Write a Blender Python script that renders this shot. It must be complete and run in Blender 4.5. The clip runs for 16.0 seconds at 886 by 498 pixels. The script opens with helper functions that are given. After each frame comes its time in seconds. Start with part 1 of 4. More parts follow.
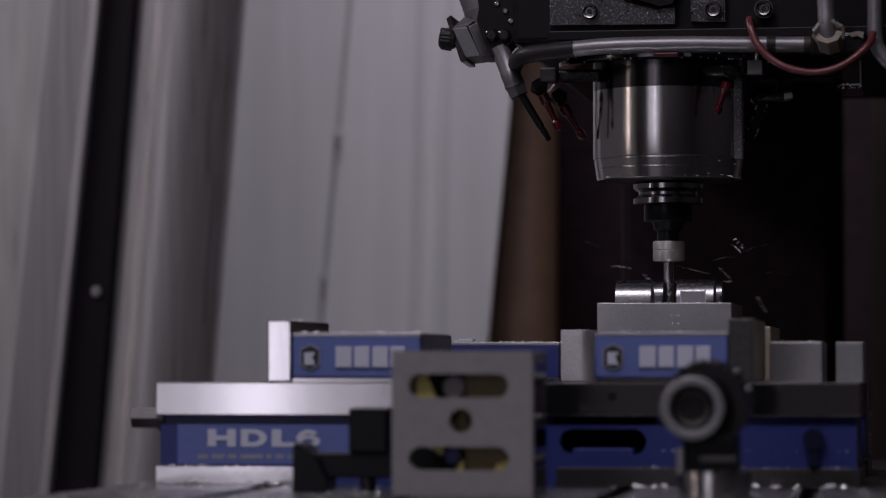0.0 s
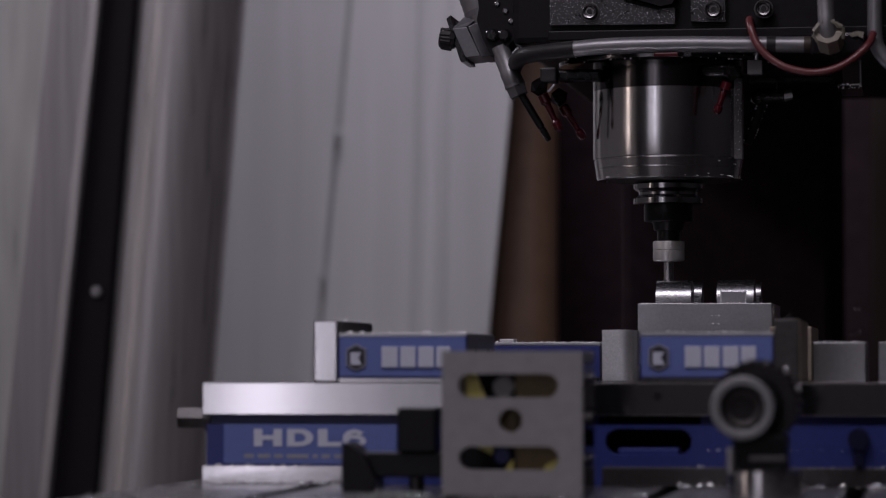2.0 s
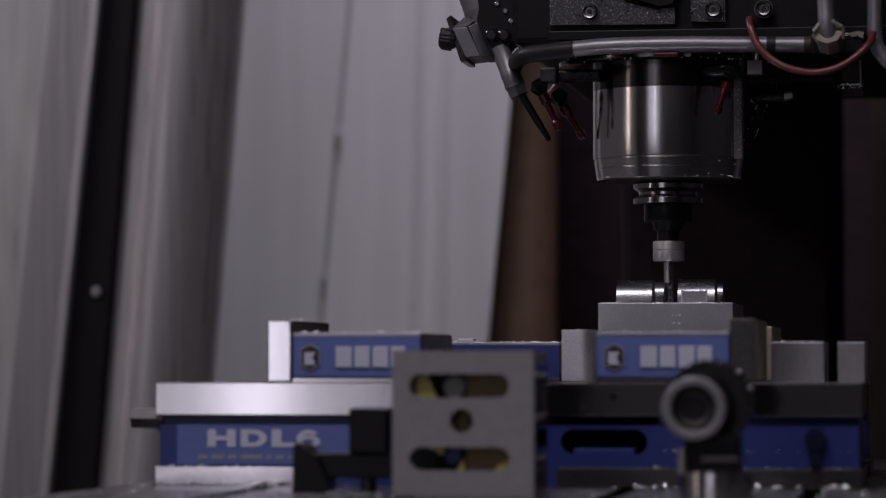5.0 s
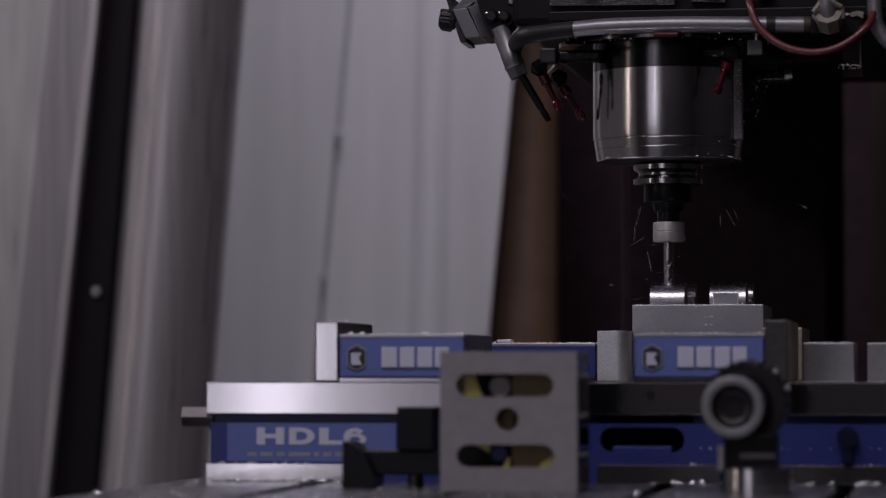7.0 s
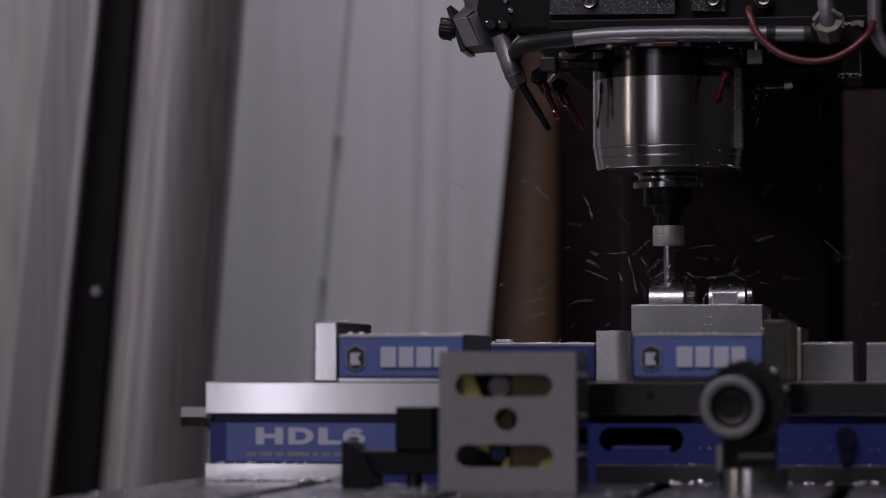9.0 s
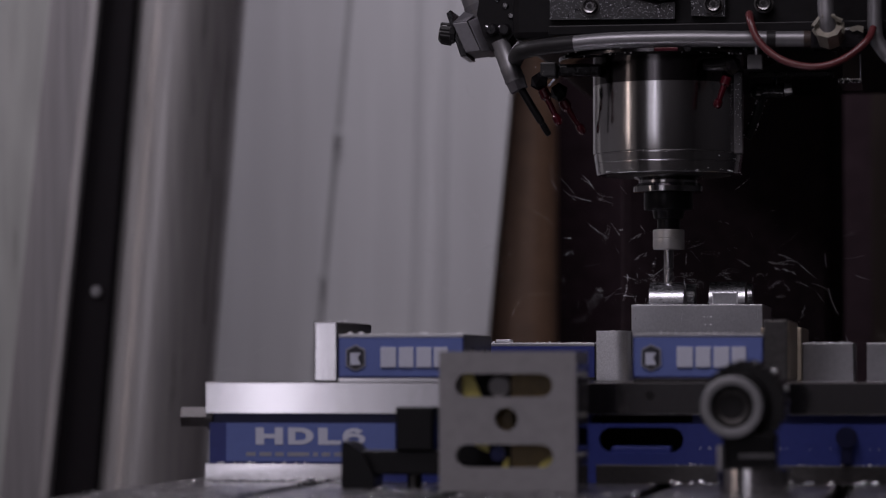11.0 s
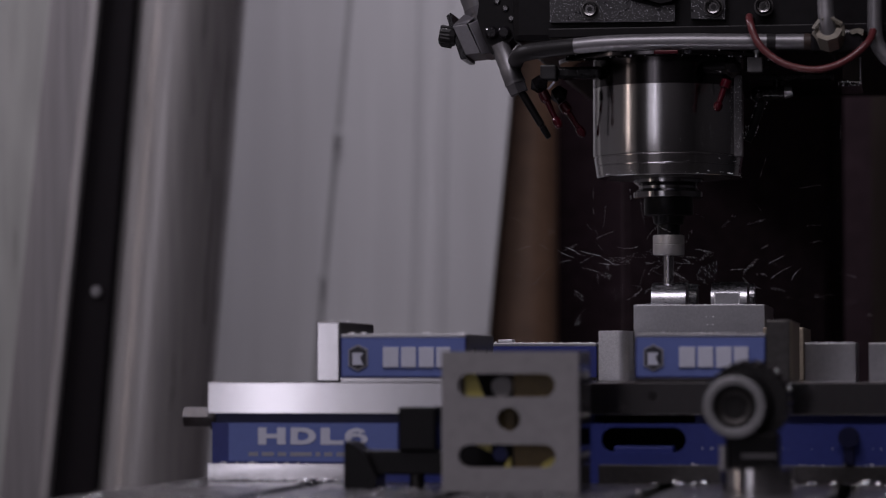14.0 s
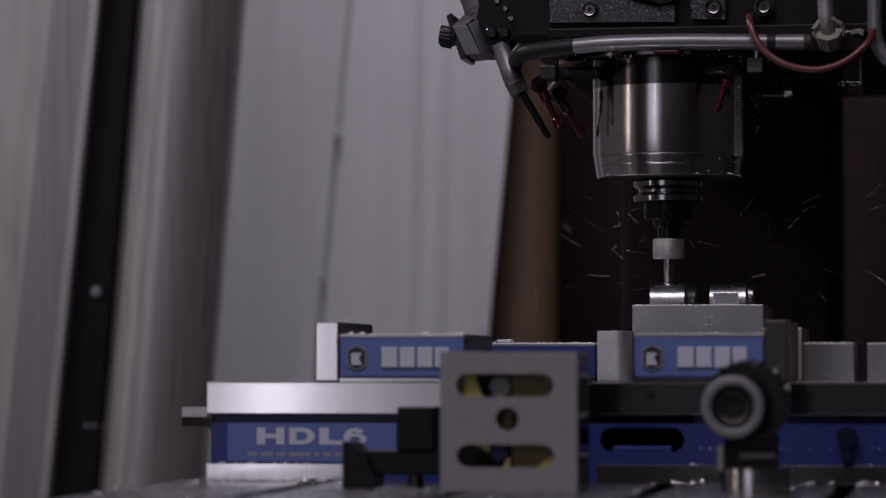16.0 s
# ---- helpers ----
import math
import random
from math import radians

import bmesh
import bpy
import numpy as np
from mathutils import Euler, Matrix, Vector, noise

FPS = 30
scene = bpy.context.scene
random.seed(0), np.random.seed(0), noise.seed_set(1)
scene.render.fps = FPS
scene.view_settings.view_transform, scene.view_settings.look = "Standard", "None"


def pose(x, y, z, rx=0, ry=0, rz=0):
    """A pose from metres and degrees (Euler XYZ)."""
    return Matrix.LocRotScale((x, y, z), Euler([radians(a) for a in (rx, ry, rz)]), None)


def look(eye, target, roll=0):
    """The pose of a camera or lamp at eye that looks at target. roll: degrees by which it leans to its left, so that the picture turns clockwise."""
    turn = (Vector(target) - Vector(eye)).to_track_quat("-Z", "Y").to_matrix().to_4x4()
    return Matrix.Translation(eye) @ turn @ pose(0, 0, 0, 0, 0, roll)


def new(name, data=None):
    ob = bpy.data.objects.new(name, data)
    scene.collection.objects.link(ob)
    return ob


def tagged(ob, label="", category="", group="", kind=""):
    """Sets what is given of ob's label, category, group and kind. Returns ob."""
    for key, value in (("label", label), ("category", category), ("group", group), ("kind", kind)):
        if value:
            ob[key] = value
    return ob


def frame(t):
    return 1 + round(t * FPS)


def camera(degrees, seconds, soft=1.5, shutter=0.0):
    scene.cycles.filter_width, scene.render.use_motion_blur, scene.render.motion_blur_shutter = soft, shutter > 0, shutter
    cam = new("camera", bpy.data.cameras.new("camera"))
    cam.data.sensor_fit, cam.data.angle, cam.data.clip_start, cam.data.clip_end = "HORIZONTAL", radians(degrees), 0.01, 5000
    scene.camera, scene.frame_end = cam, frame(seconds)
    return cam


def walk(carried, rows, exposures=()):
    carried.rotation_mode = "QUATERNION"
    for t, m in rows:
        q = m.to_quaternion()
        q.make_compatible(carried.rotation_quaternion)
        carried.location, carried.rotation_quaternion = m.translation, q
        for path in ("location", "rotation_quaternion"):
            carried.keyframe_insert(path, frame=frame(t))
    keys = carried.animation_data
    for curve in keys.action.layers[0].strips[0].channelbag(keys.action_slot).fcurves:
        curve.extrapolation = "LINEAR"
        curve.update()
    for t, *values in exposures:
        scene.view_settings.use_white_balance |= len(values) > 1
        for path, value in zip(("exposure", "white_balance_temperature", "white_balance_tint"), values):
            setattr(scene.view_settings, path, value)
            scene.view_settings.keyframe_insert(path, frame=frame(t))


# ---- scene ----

# ---------- camera ----------
cam = camera(16.22, 16.0, soft=1.15, shutter=0.25)
CAM_POSE = pose(0.2414, -2.8138, 0.0909, 92.23, 0, 9.06)
walk(cam, [(0.0, CAM_POSE), (16.0, CAM_POSE)], exposures=[(0.0, 0.0, 6380, 25), (16.0, 0.0, 6380, 25)])
cam.data.dof.use_dof = True
cam.data.dof.focus_distance = 2.80
cam.data.dof.aperture_fstop = 4.6

# ---------- world and lights ----------
world = bpy.data.worlds.new("shop_air")
scene.world = world
world.use_nodes = True
world.node_tree.nodes["Background"].inputs[0].default_value = (0.55, 0.55, 0.62, 1)
world.node_tree.nodes["Background"].inputs[1].default_value = 0.04


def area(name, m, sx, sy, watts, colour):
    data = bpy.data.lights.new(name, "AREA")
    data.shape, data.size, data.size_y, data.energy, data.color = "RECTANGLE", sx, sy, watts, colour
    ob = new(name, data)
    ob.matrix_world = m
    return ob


# daylight in the tall shop window behind the camera; added fill lamps without fixtures
area("window_light", look((-1.095, -4.02, 0.70), (-1.095, 0.0, 0.70)), 0.13, 1.9, 1.6, (0.95, 0.96, 1.0))
area("window_light", look((-1.535, -4.02, 0.70), (-1.535, 0.0, 0.70)), 0.73, 1.9, 2.5, (0.95, 0.96, 1.0))
area("window_light", look((-0.938, -4.02, 0.70), (-0.938, 0.0, 0.70)), 0.17, 1.9, 0.52, (0.95, 0.96, 1.0))
area("window_light", look((-0.720, -4.02, 0.70), (-0.720, 0.0, 0.70)), 0.25, 1.9, 0.38, (0.95, 0.96, 1.0))
# next four have no fixture: added to light wall, labels, sheet and door
area("ceiling_fill", look((0.0, -2.6, 2.36), (0.0, -3.4, 0.0)), 2.6, 0.5, 31, (1.0, 0.97, 0.94))
area("work_fill", look((-0.25, -1.05, 1.45), (-0.12, -0.30, 0.1)), 1.0, 0.14, 8, (0.97, 0.97, 1.0))
area("enclosure_fill", look((-0.34, 0.84, 2.15), (-0.42, 1.0, 0.0)), 0.42, 0.25, 27, (0.97, 0.97, 1.0))
area("door_fill", look((-1.45, 0.10, 1.30), (-0.80, 0.72, 0.40)), 0.5, 0.10, 9, (0.97, 0.97, 1.0))
area("west_window_light", look((-4.03, -2.45, 0.70), (0.0, 0.0, 0.5)), 0.22, 1.9, 5, (1.0, 0.88, 0.74))


# ---------- materials ----------
def material(name, colour, rough, metal=0.0, scale=60.0, vary=0.15, bump=0.0, stretch=(1, 1, 1), speck=None, coat=0.0, rvary=0.12, shine=0.5):
    """Principled surface with broad and fine variation of colour, gloss and relief."""
    m = bpy.data.materials.new(name)
    m.use_nodes = True
    nt = m.node_tree
    n, l = nt.nodes, nt.links
    b = n["Principled BSDF"]
    b.inputs["Metallic"].default_value = metal
    b.inputs["Coat Weight"].default_value = coat
    b.inputs["Specular IOR Level"].default_value = shine
    tc = n.new("ShaderNodeTexCoord")
    mp = n.new("ShaderNodeMapping")
    mp.inputs["Scale"].default_value = stretch
    l.new(tc.outputs["Object"], mp.inputs["Vector"])

    def noise_at(sc, det):
        t = n.new("ShaderNodeTexNoise")
        t.inputs["Scale"].default_value, t.inputs["Detail"].default_value = sc, det
        l.new(mp.outputs[0], t.inputs["Vector"])
        return t.outputs["Fac"]

    fine, broad = noise_at(scale * 6, 4), noise_at(scale / 6, 3)
    add = n.new("ShaderNodeMath")
    add.operation = "ADD"
    l.new(fine, add.inputs[0]), l.new(broad, add.inputs[1])

    def span(lo, hi):
        r = n.new("ShaderNodeMapRange")
        r.inputs["From Min"].default_value, r.inputs["From Max"].default_value = 0.7, 1.3
        r.inputs["To Min"].default_value, r.inputs["To Max"].default_value = lo, hi
        l.new(add.outputs[0], r.inputs["Value"])
        return r.outputs[0]

    mix = n.new("ShaderNodeMix")
    mix.data_type = "RGBA"
    mix.inputs[6].default_value = (*[c * (1 - vary) for c in colour], 1)
    mix.inputs[7].default_value = (*[min(1, c * (1 + vary)) for c in colour], 1)
    l.new(span(0, 1), mix.inputs[0])
    out = mix.outputs[2]
    if speck:
        v = n.new("ShaderNodeTexNoise")
        v.inputs["Scale"].default_value, v.inputs["Detail"].default_value = speck[0], 2
        l.new(tc.outputs["Object"], v.inputs["Vector"])
        gt = n.new("ShaderNodeMath")
        gt.operation = "GREATER_THAN"
        gt.inputs[1].default_value = speck[1]
        l.new(v.outputs["Fac"], gt.inputs[0])
        m2 = n.new("ShaderNodeMix")
        m2.data_type = "RGBA"
        m2.inputs[7].default_value = (*speck[2], 1)
        l.new(out, m2.inputs[6]), l.new(gt.outputs[0], m2.inputs[0])
        out = m2.outputs[2]
    l.new(out, b.inputs["Base Color"])
    l.new(span(max(0.02, rough - rvary * rough), rough + rvary * rough), b.inputs["Roughness"])
    if bump:
        bp = n.new("ShaderNodeBump")
        bp.inputs["Strength"].default_value, bp.inputs["Distance"].default_value = bump, 0.0004
        l.new(fine, bp.inputs["Height"]), l.new(bp.outputs[0], b.inputs["Normal"])
    return m


GROUND_STEEL = material("ground_steel", (0.56, 0.55, 0.57), 0.10, 1.0, 60, 0.06, 0.0, (1, 1, 0.12), rvary=0.10)
JAW_STEEL = material("hardened_jaw_steel", (0.45, 0.45, 0.47), 0.33, 1.0, 40, 0.1, 0.1)
DARK_STEEL = material("oiled_steel_and_shade", (0.10, 0.095, 0.095), 0.35, 0.9, 40, 0.2, 0.15)
TAN_STEEL = material("varnished_steel", (0.33, 0.28, 0.22), 0.45, 0.6, 40, 0.2, 0.15)
SPINDLE_STEEL = material("polished_spindle_steel", (0.60, 0.59, 0.60), 0.16, 1.0, 40, 0.06, 0.03, (1, 1, 0.15))
HOLDER_BLACK = material("black_oxide", (0.012, 0.0115, 0.0125), 0.36, 0.6, 60, 0.2, 0.1, shine=0.3)
HOLDER_STEEL = material("bright_flange_steel", (0.34, 0.335, 0.345), 0.15, 1.0, 60, 0.08)
NUT_STEEL = material("satin_nut_steel", (0.52, 0.51, 0.50), 0.42, 0.8, 60, 0.08, 0.05)
CARBIDE = material("carbide", (0.40, 0.39, 0.41), 0.2, 1.0, 80, 0.1)
ALUMINIUM = material("milled_aluminium", (0.70, 0.70, 0.72), 0.50, 1.0, 150, 0.2, 0.45)
BOSS_ALUMINIUM = material("polished_aluminium", (0.36, 0.36, 0.38), 0.28, 1.0, 200, 0.08, 0.03, (0.2, 1, 1))
BLUE = material("blue_enamel", (0.027, 0.037, 0.165), 0.34, 0.0, 30, 0.1, 0.05, shine=0.3)
NAVY = material("dark_navy", (0.008, 0.009, 0.030), 0.4, 0.0, 30, 0.2, 0.1, shine=0.2)
LABEL_BLUE = material("printed_blue_label", (0.102, 0.142, 0.375), 0.5, 0.0, 30, 0.05)
WHITE_PRINT = material("white_print", (0.52, 0.535, 0.64), 0.5, 0.0, 60, 0.05)
BLACK_PRINT = material("black_print", (0.02, 0.02, 0.03), 0.5, 0.0, 60, 0.1)
GREY_PRINT = material("grey_print", (0.25, 0.25, 0.29), 0.5, 0.0, 60, 0.1)
BLACK_CAST = material("black_machine_paint", (0.007, 0.0062, 0.0072), 0.42, 0.0, 25, 0.3, 0.3, shine=0.16)
SPECKLED = material("wet_black_paint", (0.028, 0.027, 0.030), 0.3, 0.0, 25, 0.3, 0.3, speck=(850, 0.645, (0.55, 0.55, 0.58)))
# real rubber, and black that stands for the shade in holes
RUBBER_AND_SHADE = material("rubber_and_shade", (0.012, 0.011, 0.012), 0.5, 0.0, 40, 0.3, 0.2, shine=0.25)
GREY_TUBE = material("satin_grey_tube", (0.205, 0.20, 0.21), 0.42, 0.7, 30, 0.1, 0.06)
GREY_BLOCK = material("grey_anodised_block", (0.10, 0.098, 0.104), 0.42, 0.3, 40, 0.12, 0.1)
RED_PLASTIC = material("red_anodised_nozzle", (0.055, 0.003, 0.008), 0.2, 0.3, 50, 0.15)
RED_HOSE = material("dark_red_hose", (0.10, 0.02, 0.022), 0.33, 0.0, 50, 0.1)
WET_BLACK = material("wet_black_gloss_paint", (0.009, 0.008, 0.0095), 0.17, 0.0, 30, 0.3, 0.35, shine=0.3)
DARK_BAND_STEEL = material("dark_steel_and_reflection", (0.085, 0.08, 0.083), 0.15, 1.0, 40, 0.12, 0.03, (1, 1, 0.15))
EDGE_REFLECTION = material("wet_edge_reflection", (0.12, 0.115, 0.12), 0.38, 0.3, 60, 0.3, 0.5, speck=(520, 0.70, (0.22, 0.22, 0.24)))
WET_SCREW = material("wet_screw_steel", (0.22, 0.215, 0.22), 0.25, 1.0, 60, 0.2, 0.1)
UNIT_GREY = material("grey_anodised_unit", (0.135, 0.13, 0.142), 0.38, 0.45, 40, 0.12, 0.08)
CAST_GREY = material("dark_grey_casting", (0.016, 0.015, 0.0165), 0.45, 0.2, 60, 0.25, 0.4)
CONNECTOR_GREY = material("grey_connector_plastic", (0.085, 0.083, 0.088), 0.4, 0.2, 60, 0.15, 0.1)
PALE_TAPE = material("stained_sealing_tape", (0.17, 0.155, 0.125), 0.5, 0.0, 90, 0.3, 0.3)
SEAM_GREY = material("shaded_seam_paint", (0.33, 0.33, 0.34), 0.5, 0.0, 12, 0.15, 0.02, (1, 1, 0.1))
RIB_GREY = material("glossy_grey_sheet_paint", (0.56, 0.56, 0.577), 0.24, 0.0, 8, 0.07, 0.02, (1, 1, 0.06), coat=0.3)
BLOCK_SIDE = material("glossy_black_block_side", (0.02, 0.019, 0.022), 0.16, 0.4, 40, 0.25, 0.15)
BRASS = material("tarnished_brass", (0.20, 0.18, 0.15), 0.4, 0.7, 60, 0.2, 0.2)
IRON = material("ground_cast_iron", (0.25, 0.242, 0.252), 0.55, 0.1, 20, 0.12, 0.12)
YELLOW = material("yellow_paint", (0.56, 0.49, 0.13), 0.5, 0.0, 30, 0.12)
OLIVE = material("olive_brown_paint", (0.15, 0.105, 0.038), 0.5, 0.0, 30, 0.2)
SILVER_RING = material("satin_aluminium_ring", (0.21, 0.21, 0.222), 0.6, 0.2, 60, 0.08)
TABLE_IRON = material("wet_table_iron", (0.09, 0.086, 0.09), 0.28, 0.7, 14, 0.4, 0.5)
CHIP = material("bright_aluminium_chip", (0.75, 0.75, 0.78), 0.22, 1.0, 200, 0.1)
DROPLET = material("coolant_drop", (0.85, 0.85, 0.88), 0.12, 0.0, 200, 0.05)
PANEL_GREY = material("grey_sheet_paint", (0.56, 0.56, 0.577), 0.40, 0.0, 8, 0.07, 0.02, (1, 1, 0.06))
DOOR_GREY = material("worn_grey_door_paint", (0.36, 0.345, 0.345), 0.30, 0.35, 22, 0.22, 0.02, (1, 1, 0.03))
FRAME_GREY = material("grey_door_frame_paint", (0.20, 0.19, 0.195), 0.36, 0.1, 22, 0.25, 0.02, (1, 1, 0.03))
PANE = material("scratched_window_plastic", (0.29, 0.292, 0.28), 0.3, 0.0, 9, 0.22, 0.03, (1, 1, 0.12))
GASKET = material("black_door_gasket", (0.008, 0.0065, 0.008), 0.6, 0.0, 20, 0.2, shine=0.1)
BROWN = material("brown_cover", (0.19, 0.112, 0.072), 0.5, 0.0, 6, 0.2, 0.05)
# column's shade is put into its colour, to sink into the black rear
COLUMN_SHADE = material("shade_dark_column", (0.027, 0.018, 0.021), 0.95, 0.0, 8, 0.3, 0.1, shine=0.05)
BROWN_DARK = material("dark_brown_edge", (0.028, 0.016, 0.011), 0.6, 0.0, 6, 0.2, 0.05)
# near black stands for the unlit rear; its shade is in the colour
SHADE_BLACK = material("shade_black", (0.040, 0.026, 0.031), 0.95, 0.0, 8, 0.3, 0.1, shine=0.05)
DARK_FACING = material("dark_reflection_facing", (0.055, 0.053, 0.057), 0.6, 0.0, 2, 0.15)
SHOP_WALL = material("shop_wall_paint", (0.42, 0.41, 0.41), 0.7, 0.0, 2, 0.15)
SHOP_FLOOR = material("shop_concrete", (0.10, 0.098, 0.095), 0.6, 0.0, 3, 0.2)

def arc_marks(m, centre, scale, strength):
    """Adds the curved feed marks of a face mill to a metal."""
    n, l = m.node_tree.nodes, m.node_tree.links
    tc, mp, w = n.new("ShaderNodeTexCoord"), n.new("ShaderNodeMapping"), n.new("ShaderNodeTexWave")
    mp.inputs["Location"].default_value = [-c for c in centre]
    w.wave_type, w.rings_direction = "RINGS", "Y"
    w.inputs["Scale"].default_value, w.inputs["Distortion"].default_value = scale, 3.2
    w.inputs["Detail"].default_value, w.inputs["Detail Scale"].default_value = 2.0, 3.0
    l.new(tc.outputs["Object"], mp.inputs["Vector"]), l.new(mp.outputs[0], w.inputs["Vector"])
    bp = n.new("ShaderNodeBump")
    bp.inputs["Strength"].default_value, bp.inputs["Distance"].default_value = strength, 0.0002
    l.new(w.outputs["Fac"], bp.inputs["Height"]), l.new(bp.outputs[0], n["Principled BSDF"].inputs["Normal"])
    return m


STOCK = arc_marks(material("face_milled_aluminium", (0.45, 0.45, 0.47), 0.31, 1.0, 90, 0.10), (0.060, 0.0, 0.020), 88, 0.09)

# ---------- mesh tools ----------
ORIGIN = {}


def thing(name, at, label, category, group="", kind=""):
    ob = new(name)
    ob.empty_display_size = 0.02
    ob.location = at
    ORIGIN[ob.name] = Vector(at)
    return tagged(ob, label, category, group, kind)


def part(name, bm, mat, parent=None, label="", smooth=False):
    """One mesh object from a bmesh in world coordinates, under its thing or part."""
    me = bpy.data.meshes.new(name)
    at = ORIGIN[parent.name] if parent else Vector()
    bmesh.ops.translate(bm, verts=bm.verts, vec=-at)
    bmesh.ops.recalc_face_normals(bm, faces=bm.faces)
    bm.to_mesh(me)
    bm.free()
    me.materials.append(mat)
    if smooth:
        me.polygons.foreach_set("use_smooth", [True] * len(me.polygons))
        me.set_sharp_from_angle(angle=radians(35))
    ob = new(name, me)
    if parent:
        ob.parent = parent
        ORIGIN[ob.name] = at
    return tagged(ob, label)


def single(name, at, bm, mat, label, category, group="", kind="", smooth=False):
    """A thing that is one mesh, with its origin at its base."""
    me = bpy.data.meshes.new(name)
    bmesh.ops.translate(bm, verts=bm.verts, vec=-Vector(at))
    bmesh.ops.recalc_face_normals(bm, faces=bm.faces)
    bm.to_mesh(me)
    bm.free()
    me.materials.append(mat)
    if smooth:
        me.polygons.foreach_set("use_smooth", [True] * len(me.polygons))
        me.set_sharp_from_angle(angle=radians(35))
    ob = new(name, me)
    ob.location = at
    ORIGIN[ob.name] = Vector(at)
    return tagged(ob, label, category, group, kind)


def box(x0, x1, y0, y1, z0, z1, bevel=0.0, bm=None, segs=2):
    own = bmesh.new()
    bmesh.ops.create_cube(own, size=1.0)
    for v in own.verts:
        v.co = Vector((x0 + (v.co.x + 0.5) * (x1 - x0), y0 + (v.co.y + 0.5) * (y1 - y0), z0 + (v.co.z + 0.5) * (z1 - z0)))
    if bevel:
        bmesh.ops.bevel(own, geom=own.edges[:], offset=bevel, segments=segs, affect="EDGES", profile=0.6)
    return merge(bm, own)


def merge(bm, own):
    if bm is None:
        return own
    me = bpy.data.meshes.new("scratch")
    own.to_mesh(me)
    own.free()
    bm.from_mesh(me)
    bpy.data.meshes.remove(me)
    return bm


def lathe(profile, at, m=None, segs=48, bm=None):
    """Turns (radius, height) pairs round the z axis; m turns the result about its origin."""
    own = bmesh.new()
    rings = []
    for r, h in profile:
        rings.append([own.verts.new((r * math.cos(a), r * math.sin(a), h)) for a in (2 * math.pi * k / segs for k in range(segs))])
    for lo, hi in zip(rings, rings[1:]):
        for k in range(segs):
            own.faces.new((lo[k], lo[(k + 1) % segs], hi[(k + 1) % segs], hi[k]))
    if profile[0] != profile[-1]:
        own.faces.new(rings[0][::-1]), own.faces.new(rings[-1])
    own.transform(Matrix.Translation(at) @ (m or Matrix()))
    return merge(bm, own)


def rod(a, b, r0, r1=None, segs=20, bm=None, profile=None):
    """A turned bar from a to b; profile: (share of length, radius) pairs."""
    a, b = Vector(a), Vector(b)
    d = (b - a).length
    prof = [(r, s * d) for s, r in profile] if profile else [(r0, 0), (r0 if r1 is None else r1, d)]
    return lathe(prof, a, (b - a).to_track_quat("Z", "Y").to_matrix().to_4x4(), segs, bm)


def tube(points, r, segs=14, steps=8, bm=None):
    """A bent round tube along a smooth curve through the points."""
    pts = [Vector(p) for p in points]
    ext = [pts[0] * 2 - pts[1]] + pts + [pts[-1] * 2 - pts[-2]]
    line = []
    for i in range(1, len(ext) - 2):
        p0, p1, p2, p3 = ext[i - 1:i + 3]
        for k in range(steps):
            t = k / steps
            line.append(0.5 * ((2 * p1) + (p2 - p0) * t + (2 * p0 - 5 * p1 + 4 * p2 - p3) * t * t + (3 * p1 - p0 - 3 * p2 + p3) * t ** 3))
    line.append(pts[-1])
    own = bmesh.new()
    rings, side = [], None
    for i, c in enumerate(line):
        d = (line[min(i + 1, len(line) - 1)] - line[max(i - 1, 0)]).normalized()
        side = (d.orthogonal() if side is None else side - d * side.dot(d)).normalized()
        up = d.cross(side)
        rings.append([own.verts.new(c + (side * math.cos(a) + up * math.sin(a)) * r) for a in (2 * math.pi * k / segs for k in range(segs))])
    for lo, hi in zip(rings, rings[1:]):
        for k in range(segs):
            own.faces.new((lo[k], lo[(k + 1) % segs], hi[(k + 1) % segs], hi[k]))
    own.faces.new(rings[0][::-1]), own.faces.new(rings[-1])
    return merge(bm, own)


def plate(outline, y0, y1, holes=(), bevel=0.0):
    """An upright plate: an x-z outline, with holes cut through it, from y0 to y1."""
    own = bmesh.new()
    edges = []
    for loop in (outline, *holes):
        vs = [own.verts.new((x, y0, z)) for x, z in loop]
        edges += [own.edges.new((vs[k], vs[(k + 1) % len(vs)])) for k in range(len(vs))]
    made = bmesh.ops.triangle_fill(own, use_beauty=True, use_dissolve=False, edges=edges)
    faces = [f for f in made["geom"] if isinstance(f, bmesh.types.BMFace)]
    out = bmesh.ops.extrude_face_region(own, geom=faces)
    bmesh.ops.translate(own, verts=[v for v in out["geom"] if isinstance(v, bmesh.types.BMVert)], vec=(0, y1 - y0, 0))
    return own


def slot(cx, cz, w, h, n=10):
    """The outline of a round-ended slot."""
    r = h / 2
    a = [(cx + w / 2 - r + r * math.cos(t), cz + r * math.sin(t)) for t in (-math.pi / 2 + math.pi * k / n for k in range(n + 1))]
    b = [(cx - w / 2 + r + r * math.cos(t), cz + r * math.sin(t)) for t in (math.pi / 2 + math.pi * k / n for k in range(n + 1))]
    return a + b


def ring_points(cx, cz, r, n=20, turn=0.0):
    return [(cx + r * math.cos(turn + 2 * math.pi * k / n), cz + r * math.sin(turn + 2 * math.pi * k / n)) for k in range(n)]


def leaning(bm, k):
    """Leans a form sideways by k per metre of height."""
    for v in bm.verts:
        v.co.x += k * v.co.z
    return bm


